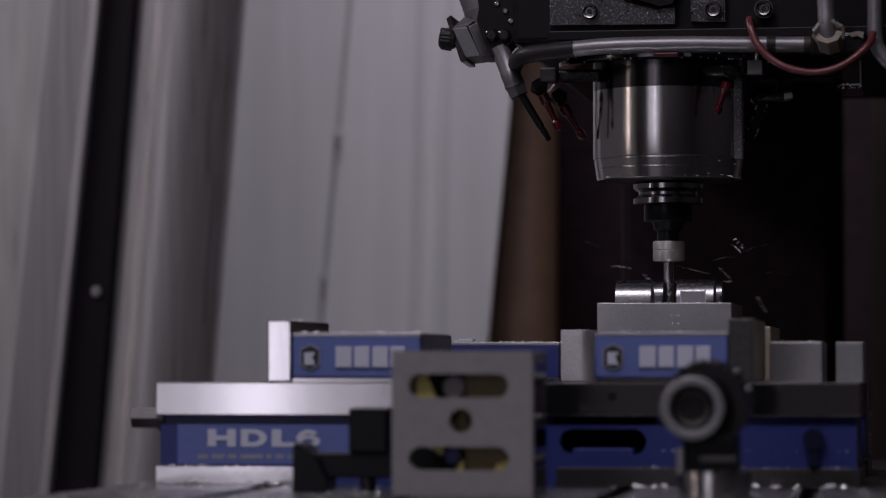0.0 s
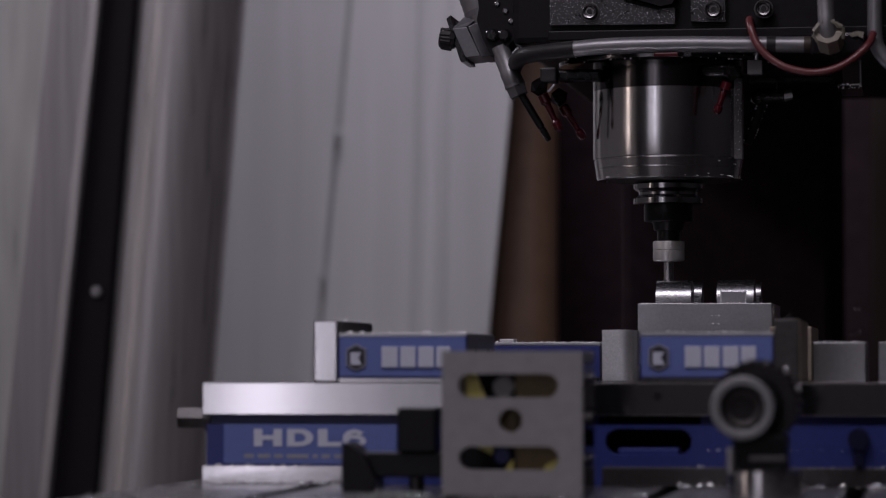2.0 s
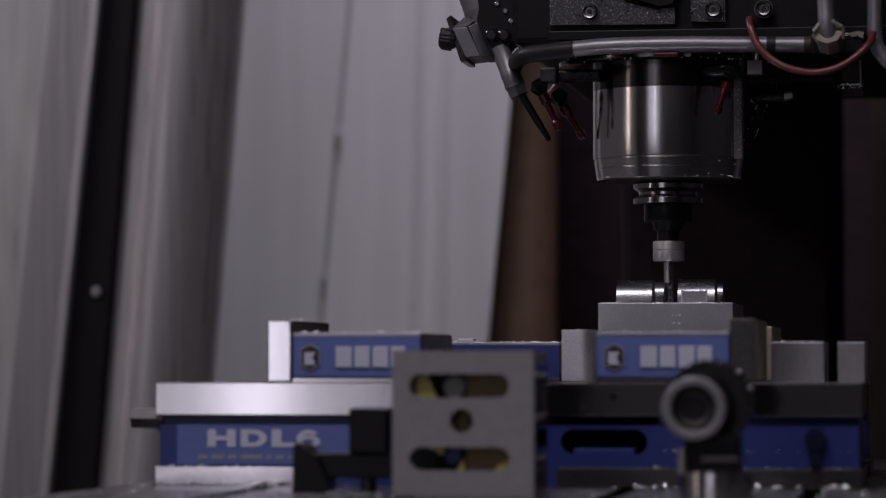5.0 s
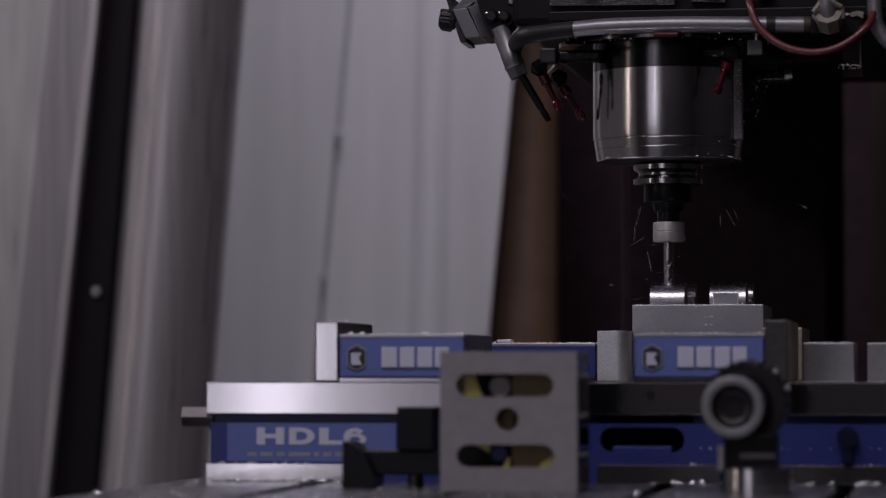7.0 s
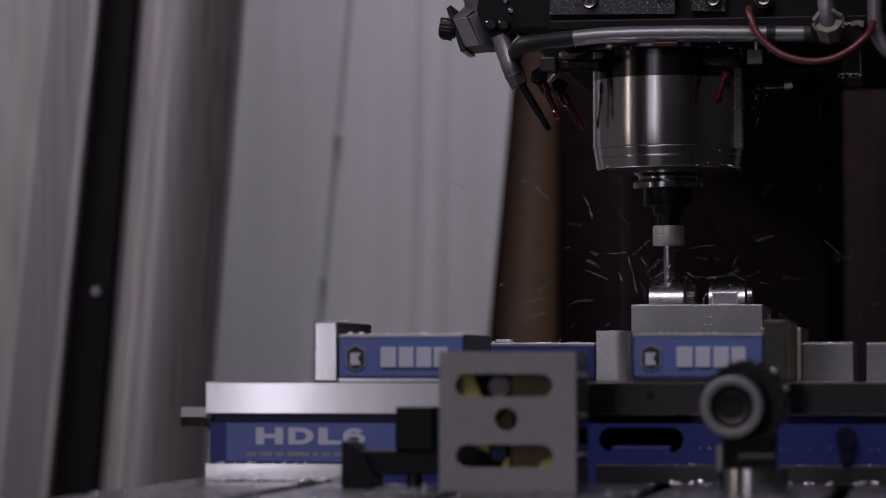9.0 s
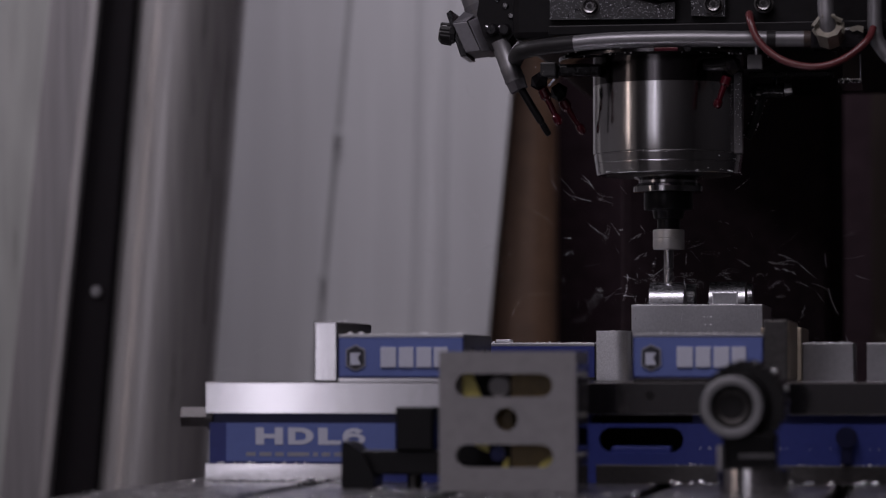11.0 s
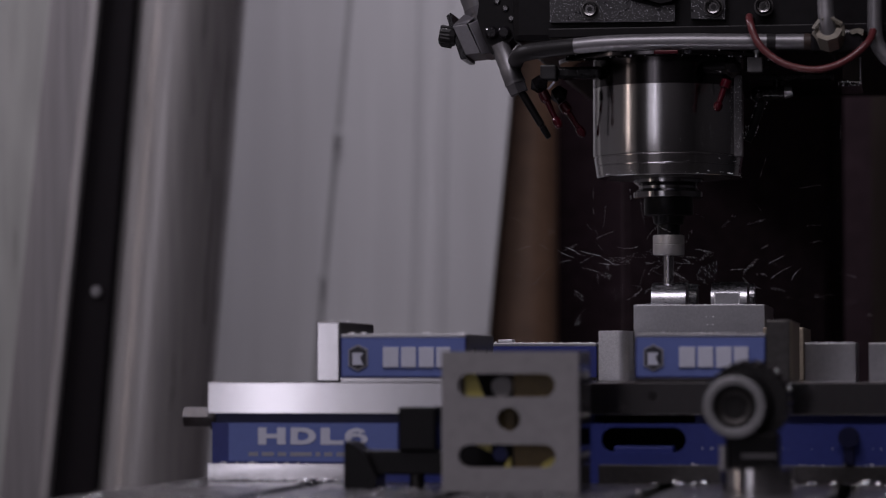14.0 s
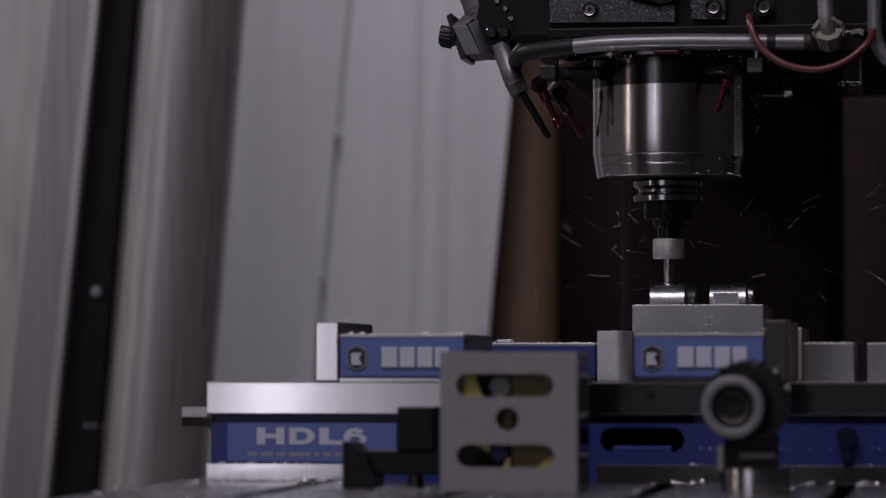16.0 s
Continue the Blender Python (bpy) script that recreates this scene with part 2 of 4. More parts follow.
# ---------- setting ----------
def setting():
    def struct(name, bm, mat, label, smooth=False):
        ob = part(name, bm, mat, None, label, smooth)
        return tagged(ob, "", "wall" if "wall" in name else "panel", "", "structure")

    tagged(struct("floor", box(-4, 4, -5, 4, -1.05, -0.95), SHOP_FLOOR, "stained grey concrete workshop floor"), "", "floor")
    tagged(struct("ceiling", box(-4, 4, -5, 4, 2.4, 2.5), SHOP_WALL, "dim grey workshop ceiling"), "", "ceiling")
    west = box(-4.1, -4, -5, -2.56, -0.95, 2.4)
    box(-4.1, -4, -2.34, 4, -0.95, 2.4, 0, west), box(-4.1, -4, -2.56, -2.34, -0.95, -0.25, 0, west), box(-4.1, -4, -2.56, -2.34, 1.65, 2.4, 0, west)
    struct("wall_west", west, SHOP_WALL, "dim grey painted workshop wall")
    struct("wall_east", box(4, 4.1, -5, 4, -0.95, 2.4), SHOP_WALL, "dim grey painted workshop wall")
    struct("wall_north", box(-4, 4, 4, 4.1, -0.95, 2.4), SHOP_WALL, "dim grey painted workshop wall")
    w = plate([(-4, -0.95), (4, -0.95), (4, 2.4), (-4, 2.4)], -4.1, -4.0, [[(-1.92, -0.27), (-0.58, -0.27), (-0.58, 1.67), (-1.92, 1.67)]])
    # unseen dark facings, added to darken what the polished spindle and steel reflect
    for k, (a, b) in enumerate(((-4, -1.94), (-0.56, 4))):
        struct("wall_dado_%d" % (k + 1), box(a, b, -3.996, -3.98, -0.95, 1.50), DARK_FACING, "unseen dark wall facing that darkens metal reflections")
    struct("wall_dado_3", box(3.98, 3.996, -3.97, 4, -0.95, 1.50), DARK_FACING, "unseen dark wall facing that darkens metal reflections")
    struct("wall_south", w, SHOP_WALL, "dim grey painted workshop wall with a window opening")
    # sheet metal inside of the machine, leaning inwards
    struct("wall_enclosure", leaning(box(-0.95, -0.3525, 1.20, 1.215, -0.95, 1.3), 0.098), PANEL_GREY, "light grey painted sheet metal side of the machine enclosure")
    struct("wall_way_cover", box(-0.55, 0.9, 1.62, 1.64, -0.95, 1.3), SHADE_BLACK, "rear of the machine enclosure, coloured black for its missing light")
    # bend added so that shading softens the cover's edge towards the black
    bend = [(-0.37, 1.30), (-0.300, 1.30)] + [(-0.300 + 0.036 * math.sin(a), 1.336 - 0.036 * math.cos(a)) for a in (math.pi / 2 * k / 10 for k in range(1, 11))]
    bend += [(x - 0.004, y + 0.012) for x, y in bend[::-1]]
    brown = bmesh.new()
    lo, hi = ([brown.verts.new((x, y, z)) for x, y in bend] for z in (-0.95, 1.3))
    for k in range(len(bend)):
        j = (k + 1) % len(bend)
        brown.faces.new((lo[k], lo[j], hi[j], hi[k]))
    struct("panel_brown", brown, BROWN, "brown sheet metal cover")
    struct("panel_brown_edge", box(0.158, 0.24, 1.15, 1.17, -0.95, 1.3), BROWN_DARK, "narrow dark brown sheet metal edge")
    # rib and seam of the big sheet
    rib = rod((0, 0, -0.6), (0, 0, 1.3), 1.0, None, 32)
    for v in rib.verts:
        v.co = Vector((-0.4225 + 0.024 * v.co.x, 1.2005 + 0.0045 * v.co.y, v.co.z))
    leaning(rib, 0.024)
    struct("trim_rib", rib, RIB_GREY, "rounded pressed rib in grey sheet metal", True)
    # strip is a darker grey to paint the seam's shadow line
    struct("trim_seam", leaning(box(-0.5795, -0.5725, 1.1962, 1.2, -0.95, 1.3, 0.001), 0.092), SEAM_GREY, "narrow folded seam in grey sheet metal, its shadow put in as darker grey")
    for x, z in ((-0.5377, 0.3995), (-0.5570, 0.2115)):
        struct("trim_rivet", lathe([(0.001, 0.0), (0.006, 0.0), (0.007, 0.003)], (x, 1.1930, z), Matrix.Rotation(radians(-90), 4, "X"), 14), SEAM_GREY, "dull rivet in grey sheet metal", True)
    # rounded door post, gasket and window of the sliding door
    post = bmesh.new()
    prof = [(-0.683 + 0.069 * math.cos(a), 0.790 + 0.088 * math.sin(a)) for a in (math.pi + math.pi * k / 28 for k in range(29))]
    rings = [[post.verts.new((x, y, z)) for x, y in prof] for z in (-0.95, 1.3)]
    for k in range(len(prof)):
        j = (k + 1) % len(prof)
        post.faces.new((rings[0][k], rings[0][j], rings[1][j], rings[1][k]))
    struct("trim_door_post", leaning(post, 0.082), DOOR_GREY, "rounded grey painted door post of the machine", True)
    struct("trim_gasket", leaning(box(-0.790, -0.726, 0.705, 0.74, -0.95, 1.3, 0.004), 0.079), GASKET, "black rubber door gasket")
    struct("trim_screw", lathe([(0.001, 0), (0.005, 0.0), (0.007, 0.002), (0.007, 0.006)], (-0.7290, 0.700, 0.182), Matrix.Rotation(radians(-90), 4, "X"), 16), GREY_TUBE, "bright screw in the door gasket", True)
    struct("trim_strip", leaning(box(-0.7880, -0.7760, 0.690, 0.74, -0.95, 1.3, 0.004), 0.100), DOOR_GREY, "grey metal glazing strip of the machine door", True)
    struct("trim_door_frame", leaning(box(-0.838, -0.7882, 0.698, 0.74, -0.95, 1.3, 0.005), 0.100), FRAME_GREY, "grey painted door frame beside the glazing", True)
    struct("window_1", leaning(box(-1.2, -0.838, 0.706, 0.722, -0.95, 1.3), 0.100), PANE, "scratched grey-beige plastic window pane in the machine door")

    # the machine under and behind what the camera sees
    t = thing("milling_machine", (0.0, 0.1, -0.95), "dark cast milling machine with saddle and column", "milling machine")
    part("pedestal", box(-0.50, 0.45, -0.60, 0.95, -0.95, -0.20, 0.01), SHADE_BLACK, t)
    part("saddle", box(-0.30, 0.22, -0.62, 0.34, -0.20, -0.0805, 0.005), SHADE_BLACK, t)
    part("column", box(-0.10, 0.13, 0.56, 0.95, -0.20, 1.90, 0.01), COLUMN_SHADE, t)


setting()


# ---------- things on the machine table ----------
CARRIED = []          # all that rides on the table
FY = -0.326           # face of the near vise


def text_mesh(text, at, high, wide, mat, parent, name):
    cu = bpy.data.curves.new("lettering", "FONT")
    cu.body, cu.size, cu.extrude, cu.offset = text, 0.0200, 0.0003, 0.0011
    ob = bpy.data.objects.new("lettering", cu)
    scene.collection.objects.link(ob)
    bpy.context.view_layer.update()
    me = bpy.data.meshes.new_from_object(ob.evaluated_get(bpy.context.evaluated_depsgraph_get()))
    bpy.data.objects.remove(ob)
    bm = bmesh.new()
    bm.from_mesh(me)
    x0, x1 = min(v.co.x for v in bm.verts), max(v.co.x for v in bm.verts)
    z0, z1 = min(v.co.y for v in bm.verts), max(v.co.y for v in bm.verts)
    for v in bm.verts:
        v.co = Vector((at[0] + (v.co.x - x0) / (x1 - x0) * wide, at[1] - v.co.z, at[2] + (v.co.y - z0) / (z1 - z0) * high))
    return part(name, bm, mat, parent)


def badge(x0, y, z0, parent):
    """The label on a sliding jaw: hexagonal badge and four plain blocks for the maker's mark."""
    cx, cz, w, h = x0 + 0.0145, z0 + 0.0165, 0.0080, 0.0108
    hexa = lambda s: [(cx + w * s * a, cz + h * s * b) for a, b in ((-1, -0.62), (0, -1), (1, -0.62), (1, 0.62), (0, 1), (-1, 0.62))]
    b = part("badge", plate(hexa(1.0), y - 0.0012, y), GREY_PRINT, parent, "grey rimmed hexagonal badge")
    part("badge_field", plate(hexa(0.86), y - 0.0016, y - 0.0012), BLACK_PRINT, b)
    part("badge_mark", plate([(cx - 0.0045, cz - 0.006), (cx + 0.0045, cz - 0.006), (cx + 0.0018, cz), (cx + 0.0045, cz + 0.004), (cx - 0.0045, cz + 0.004)], y - 0.002, y - 0.0016), WHITE_PRINT, b)
    for k, (dx, wd) in enumerate(((0.0350, 0.0130), (0.0500, 0.0122), (0.0645, 0.0125), (0.0788, 0.0115))):
        part("mark_block", box(x0 + dx, x0 + dx + wd, y - 0.0016, y, z0 + 0.0085, z0 + 0.0250, 0.0006), WHITE_PRINT, parent, "plain white block of a printed mark")


def sliding_jaw(name, x0, x1, y0, vise_label, marked=True, z1=0.1202):
    """Blue jaw body with its label and steel sole."""
    t = thing(name, ((x0 + x1) / 2, y0 + 0.076, 0.0812), vise_label, "vise jaw", "jaws of the vises")
    part("jaw_body", box(x0, x1, y0, y0 + 0.152, 0.0845, z1 - 0.003, 0.0006), BLUE, t)
    part("sole", box(x0, x1 + 0.0002, y0 - 0.0006, y0 + 0.1525, 0.0812, 0.0845, 0.0004), GROUND_STEEL, t, "bright ground steel sole")
    part("top_face", box(x0, x1, y0 + 0.0003, y0 + 0.1517, z1 - 0.003, z1, 0.0006), JAW_STEEL, t, "bright wet steel top face")
    part("end_face", box(x1, x1 + 0.0012, y0 + 0.002, y0 + 0.15, 0.086, z1 - 0.001, 0.0004), DARK_STEEL, t, "dark end face")
    for k in range(2):
        # solid black stubs in place of shaded screw holes
        part("screw_hole_shade", rod((x1 + 0.0005, y0 + 0.04 + 0.07 * k, 0.103), (x1 + 0.0018, y0 + 0.04 + 0.07 * k, 0.103), 0.006), RUBBER_AND_SHADE, t)
    if marked:
        part("label", box(x0 + 0.001, x1 - 0.001, y0 - 0.0006, y0, 0.086, 0.1168), LABEL_BLUE, t, "blue printed label")
        badge(x0, y0 - 0.0006, 0.0845, t)
    CARRIED.append(t)
    return t


def jaw_plate(x0, x1, y0, z1, mat, label, side=None, turned=0.0):
    t = thing("jaw_plate", ((x0 + x1) / 2, y0 + 0.076, 0.0815), label, "jaw plate", "jaw plates of the vises")
    body = box(x0, x1, y0, y0 + 0.152, 0.0815, z1, 0.0 if turned else 0.0012)
    if turned:
        es = [e for e in body.edges if all(v.co.x > x1 - 1e-5 and v.co.y < y0 + 1e-5 for v in e.verts)]
        bmesh.ops.bevel(body, geom=es, offset=turned, segments=8, affect="EDGES", profile=0.5)
    part("plate_body", body, mat, t, "", bool(turned))
    if side:
        part("side_face", box(x1 - 0.0005, x1 + 0.0008, y0 + 0.002, y0 + 0.15, 0.083, z1 - 0.001, 0.0003), side, t, "side face of a different tone")
    CARRIED.append(t)
    return t


def vise(y0, label, full):
    """Two-station machine vise: foot, blue body, ground bed, screw."""
    x0, x1 = -0.3515, 0.2055
    t = thing("machine_vise", (-0.073, y0 + 0.076, 0.0), label, "machine vise", "vises on the table")
    part("bed", box(x0, x1, y0, y0 + 0.152, 0.0550, 0.0812, 0.0009), GROUND_STEEL, t, "bright ground steel bed")
    body = plate([(x0 + 0.003, 0.0), (x1 - 0.003, 0.0), (x1 - 0.003, 0.048), (x0 + 0.003, 0.048)], y0 + 0.004, y0 + 0.012,
                 [slot(0.0062, 0.0350, 0.068, 0.0200)] if full else [])
    for a, b, c in ((x0 + 0.003, -0.034, 0.012), (-0.034, 0.047, 0.075), (0.047, x1 - 0.003, 0.012)):
        body = box(a, b, y0 + c, y0 + 0.148, 0.001, 0.055, 0, body)
    part("vise_body", body, BLUE, t)
    part("foot", box(x0, -0.234, y0 - 0.0005, y0 + 0.152, 0.0, 0.0150, 0.0008), GROUND_STEEL, t, "bright ground steel foot")
    # right end of the same foot: its shade is put in as dark steel
    part("foot", box(-0.03, x1, y0 + 0.001, y0 + 0.151, 0.0, 0.0150, 0.0008), DARK_STEEL, t, "steel foot, coloured dark for its shade")
    screw = rod((x0 + 0.004, y0 + 0.02, 0.0525), (x0 - 0.0015, y0 + 0.02, 0.0525), 0.011)
    screw = rod((x0 - 0.0015, y0 + 0.02, 0.0525), (x0 - 0.0235, y0 + 0.02, 0.0525), 0.0095, 0.0092, 6, screw)
    part("drive_screw", screw, DARK_STEEL, t, "hexagonal steel screw end", True)
    if full:
        part("label", box(-0.3342, -0.194, y0 + 0.0030, y0 + 0.0042, 0.0165, 0.0477), LABEL_BLUE, t, "blue printed model label")
        for letter, x, w in (("H", -0.3095, 0.0228), ("D", -0.2824, 0.0210), ("L", -0.2574, 0.0190)):
            text_mesh(letter, (x, y0 + 0.0028, 0.0302), 0.0138, w, WHITE_PRINT, t, "lettering")
        oval = lambda cx, cz, rx, rz, a0, a1, n: [(cx + rx * math.cos(a), cz + rz * math.sin(a)) for a in (radians(a0 + (a1 - a0) * k / n) for k in range(n + 1))]
        loop = plate(oval(-0.2278, 0.0347, 0.0094, 0.0049, 0, 352, 44), y0 + 0.0025, y0 + 0.0031, [oval(-0.2278, 0.0347, 0.0044, 0.0019, 0, 350, 35)])
        hook = plate(oval(-0.2278, 0.0367, 0.0094, 0.0071, 38, 195, 22) + oval(-0.2278, 0.0367, 0.0044, 0.0040, 195, 38, 22), y0 + 0.0023, y0 + 0.0030)
        part("numeral", merge(loop, hook), WHITE_PRINT, t)
        x = -0.3175
        for w in (0.008, 0.010, 0.007, 0.018, 0.004, 0.007, 0.012, 0.010, 0.013):
            part("small_print_bar", box(x, x + w, y0 + 0.0026, y0 + 0.0030, 0.0207, 0.0240), GREY_PRINT, t)
            x += w + 0.0032
        # black disc and sheet give the hole and slot their shade
        part("bed_hole_shade", rod((0.0139, y0 - 0.0004, 0.0703), (0.0139, y0 + 0.004, 0.0703), 0.0036), RUBBER_AND_SHADE, t, "drilled hole, its shade put in as a black disc")
        part("cavity_shade", box(-0.033, 0.046, y0 + 0.070, y0 + 0.0745, 0.003, 0.054), RUBBER_AND_SHADE, t)
        part("slot_lip", box(-0.018, 0.030, y0 + 0.006, y0 + 0.030, 0.002, 0.0300, 0.002), BLUE, t, "blue casting web inside the slot")
        knob = rod((0.1696, y0 + 0.0045, 0.0375), (0.1696, y0 - 0.003, 0.0375), 0.0085)
        knob = box(0.1655, 0.1737, y0 - 0.002, y0 + 0.0045, 0.016, 0.034, 0.001, knob)
        part("navy_shape", knob, NAVY, t, "dark navy hook-like shape")
    CARRIED.append(t)
    return t


def table_things():
    t = thing("machine_table", (0.0, -0.1, -0.08), "wet dark cast iron machine table with slots", "machine table")
    xs = [-0.378, -0.262, -0.246, -0.121, -0.105, 0.020, 0.036, 0.161, 0.177, 0.290]
    for a, b in zip(xs[::2], xs[1::2]):
        part("table_strip", box(a, b, -0.80, 0.45, -0.035, 0.0, 0.0015), TABLE_IRON, t)
    part("table_body", box(-0.376, 0.288, -0.80, 0.45, -0.08, -0.0345), DARK_STEEL, t)
    CARRIED.append(t)
    vise(FY, "blue two-station machine vise with bright ground steel bed", True)
    vise(-0.070, "second blue machine vise standing behind the first", False)
    sliding_jaw("vise_jaw", -0.2402, -0.1373, FY, "blue sliding vise jaw with white printed mark")
    jaw_plate(-0.2604, -0.2412, FY, 0.1304, GROUND_STEEL, "bright hardened steel jaw plate", DARK_STEEL)
    sliding_jaw("vise_jaw", 0.0003, 0.1041, FY, "blue sliding vise jaw with white printed mark")
    jaw_plate(0.1045, 0.1238, FY, 0.1308, DARK_STEEL, "dark oiled steel jaw plate", TAN_STEEL)
    sliding_jaw("vise_jaw", -0.1600, -0.0590, -0.070, "blue sliding jaw of the rear vise", False, 0.1150)
    CARRIED.append(single("steel_offcut", (-0.1405, -0.06, 0.1150), box(-0.1472, -0.1345, -0.069, -0.05, 0.1150, 0.1180, 0.0005), ALUMINIUM, "small pale aluminium offcut lying on the vise jaw", "offcut"))
    jaw_plate(-0.0572, -0.0304, -0.070, 0.1256, ALUMINIUM, "rough sawn aluminium soft jaw beside the workpiece", None, 0.0105)
    jaw_plate(0.0878, 0.1235, -0.070, 0.1284, TAN_STEEL, "tan discoloured steel jaw plate beside the workpiece")
    for x0, x1, y in ((0.1305, 0.1727, -0.218), (0.1830, 0.2050, -0.205)):
        CARRIED.append(single("steel_block", ((x0 + x1) / 2, y + 0.05, 0.0812), box(x0, x1, y, y + 0.1, 0.0812, 0.1135, 0.0008), JAW_STEEL,
                              "milled steel block lying on the vise bed", "steel block", "blocks on the vise bed"))


def workpiece():
    t = thing("workpiece", (0.0285, 0.045, 0.095), "milled aluminium block with four raised bosses", "workpiece")
    part("stock", box(-0.0300, 0.0874, -0.030, 0.115, 0.095, 0.1494, 0.0006), STOCK, t)
    def boss(x0, x1, y0, y1, z1):
        r, n = min(0.0195, (y1 - y0) / 2 - 0.0004), 18
        prof = [(y0, 0.149), (y1, 0.149)]
        prof += [(y1 - r + r * math.cos(a), z1 - r + r * math.sin(a)) for a in (math.pi / 2 * k / n for k in range(n + 1))]
        prof += [(y0 + r - r * math.sin(a), z1 - r + r * math.cos(a)) for a in (math.pi / 2 * k / n for k in range(n + 1))]
        b = bmesh.new()
        rings = [[b.verts.new((x, y, z)) for y, z in prof] for x in (x0, x1)]
        for k in range(len(prof)):
            j = (k + 1) % len(prof)
            b.faces.new((rings[0][k], rings[0][j], rings[1][j], rings[1][k]))
        ends = [b.faces.new(rings[0][::-1]), b.faces.new(rings[1])]
        bmesh.ops.bevel(b, geom=[e for f in ends for e in f.edges], offset=0.0022, segments=3, affect="EDGES", profile=0.5)
        return b
    part("boss", boss(-0.0152, 0.0158, -0.020, 0.020, 0.1700), BOSS_ALUMINIUM, t, "polished rounded boss", True)
    bb = part("boss", boss(0.0386, 0.0708, -0.020, 0.020, 0.1705), BOSS_ALUMINIUM, t, "polished rounded boss", True)
    for x in (0.0418, 0.0634):
        part("recess_edge", box(x, x + 0.0010, -0.0206, -0.0150, 0.1500, 0.1612, 0.0002), ALUMINIUM, bb, "bright milled edge")
    part("recess", box(0.0428, 0.0634, -0.0202, -0.0150, 0.1500, 0.1600, 0.0003), STOCK, bb, "flat milled pocket face")
    part("boss", boss(-0.0080, 0.0195, 0.061, 0.088, 0.1705), BOSS_ALUMINIUM, t, "polished rounded boss", True)
    part("boss", boss(0.0455, 0.0725, 0.061, 0.088, 0.1705), BOSS_ALUMINIUM, t, "polished rounded boss", True)
    CARRIED.append(t)


def fixture_block():
    """Slotted hollow block that stands nearest the camera."""
    x0, x1, y0, y1, z1 = -0.1269, -0.0240, -0.515, -0.435, 0.1048
    t = thing("slotted_block", ((x0 + x1) / 2, -0.475, 0.0), "grey slotted cast iron setup block, yellow inside", "setup block")
    holes = [slot(-0.0783, 0.0795, 0.0735, 0.0172), slot(-0.0779, 0.0268, 0.0735, 0.0172), ring_points(-0.0765, 0.0543, 0.0088)]
    part("front_wall", plate([(x0, 0.0), (x1, 0.0), (x1, z1), (x0, z1)], y0, y0 + 0.010, holes), IRON, t)
    part("top_wall", box(x0, x1, y0 + 0.010, y1, z1 - 0.009, z1, 0.0008), IRON, t)
    part("side_wall", box(x1 - 0.009, x1, y0 + 0.010, y1, 0.0, z1 - 0.009), BLOCK_SIDE, t, "glossy black side wall")
    part("hole_backing", box(-0.0880, -0.0640, y0 + 0.0140, y0 + 0.0170, 0.0420, 0.0660), OLIVE, t, "olive-brown plate")
    part("web", box(-0.1200, -0.1115, y0 + 0.0125, y0 + 0.0150, 0.0680, 0.0880, 0.001), IRON, t, "pale web behind the slot")
    # back wall near black, unlike the grey front
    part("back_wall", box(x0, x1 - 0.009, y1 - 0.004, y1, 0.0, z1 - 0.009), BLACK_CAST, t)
    part("inner_plate", box(-0.0745, x1 - 0.010, y0 + 0.014, y0 + 0.018, 0.004, z1 - 0.010), OLIVE, t, "olive-brown inner plate")
    part("gusset", plate([(-0.1110, 0.0660), (-0.0945, 0.0660), (-0.1050, 0.0920), (-0.1110, 0.0920)], y0 + 0.0115, y0 + 0.0135), YELLOW, t, "yellow painted gusset")
    part("gusset", plate([(-0.1080, 0.0380), (-0.0915, 0.0380), (-0.0915, 0.0290)], y0 + 0.0115, y0 + 0.0135), YELLOW, t, "yellow painted gusset")
    part("gusset", plate([(-0.0845, 0.0120), (-0.0765, 0.0120), (-0.0760, 0.0260), (-0.0790, 0.0230)], y0 + 0.0115, y0 + 0.0135), YELLOW, t, "yellow painted gusset")
    part("blue_clip", plate(ring_points(-0.0850, 0.0280, 0.0055), y0 + 0.016, y0 + 0.018), BLUE, t, "small blue clip")
    part("gusset", plate([(-0.0560, 0.0120), (-0.0410, 0.0120), (-0.0410, 0.0230), (-0.0450, 0.0262), (-0.0520, 0.0215)], y0 + 0.0112, y0 + 0.0132), YELLOW, t, "yellow painted gusset")
    part("bolt_head", rod((-0.0835, y0 + 0.030, 0.0785), (-0.0835, y0 + 0.013, 0.0785), 0.0085, 0.0078), IRON, t, "steel bolt head", True)
    for k in range(3):
        for j in range(2):
            part("side_bolt", rod((x1 - 0.001, y0 + 0.028 + 0.03 * j, 0.025 + 0.03 * k), (x1 + 0.002, y0 + 0.028 + 0.03 * j, 0.025 + 0.03 * k), 0.005), DARK_STEEL, t)
    CARRIED.append(t)


def edge_clamp():
    """Black strap clamp beside the block."""
    y = -0.46
    t = thing("strap_clamp", (-0.17, y + 0.02, 0.0), "black steel strap clamp with stepped heel on the table", "clamp")
    part("clamp_head", box(-0.1695, -0.1400, y, y + 0.04, 0.0290, 0.0627, 0.002), HOLDER_BLACK, t)
    part("strap", box(-0.2000, -0.130, y + 0.004, y + 0.036, 0.0105, 0.0290, 0.0015), HOLDER_BLACK, t)
    part("heel", plate([(-0.2105, 0.0), (-0.186, 0.0), (-0.1850, 0.008), (-0.1930, 0.024), (-0.1965, 0.0285), (-0.2035, 0.0345), (-0.2085, 0.0365), (-0.2105, 0.034)], y - 0.006, y + 0.034), HOLDER_BLACK, t)
    part("stud", rod((-0.158, y + 0.02, 0.0), (-0.158, y + 0.02, 0.012), 0.006), DARK_STEEL, t)
    CARRIED.append(t)


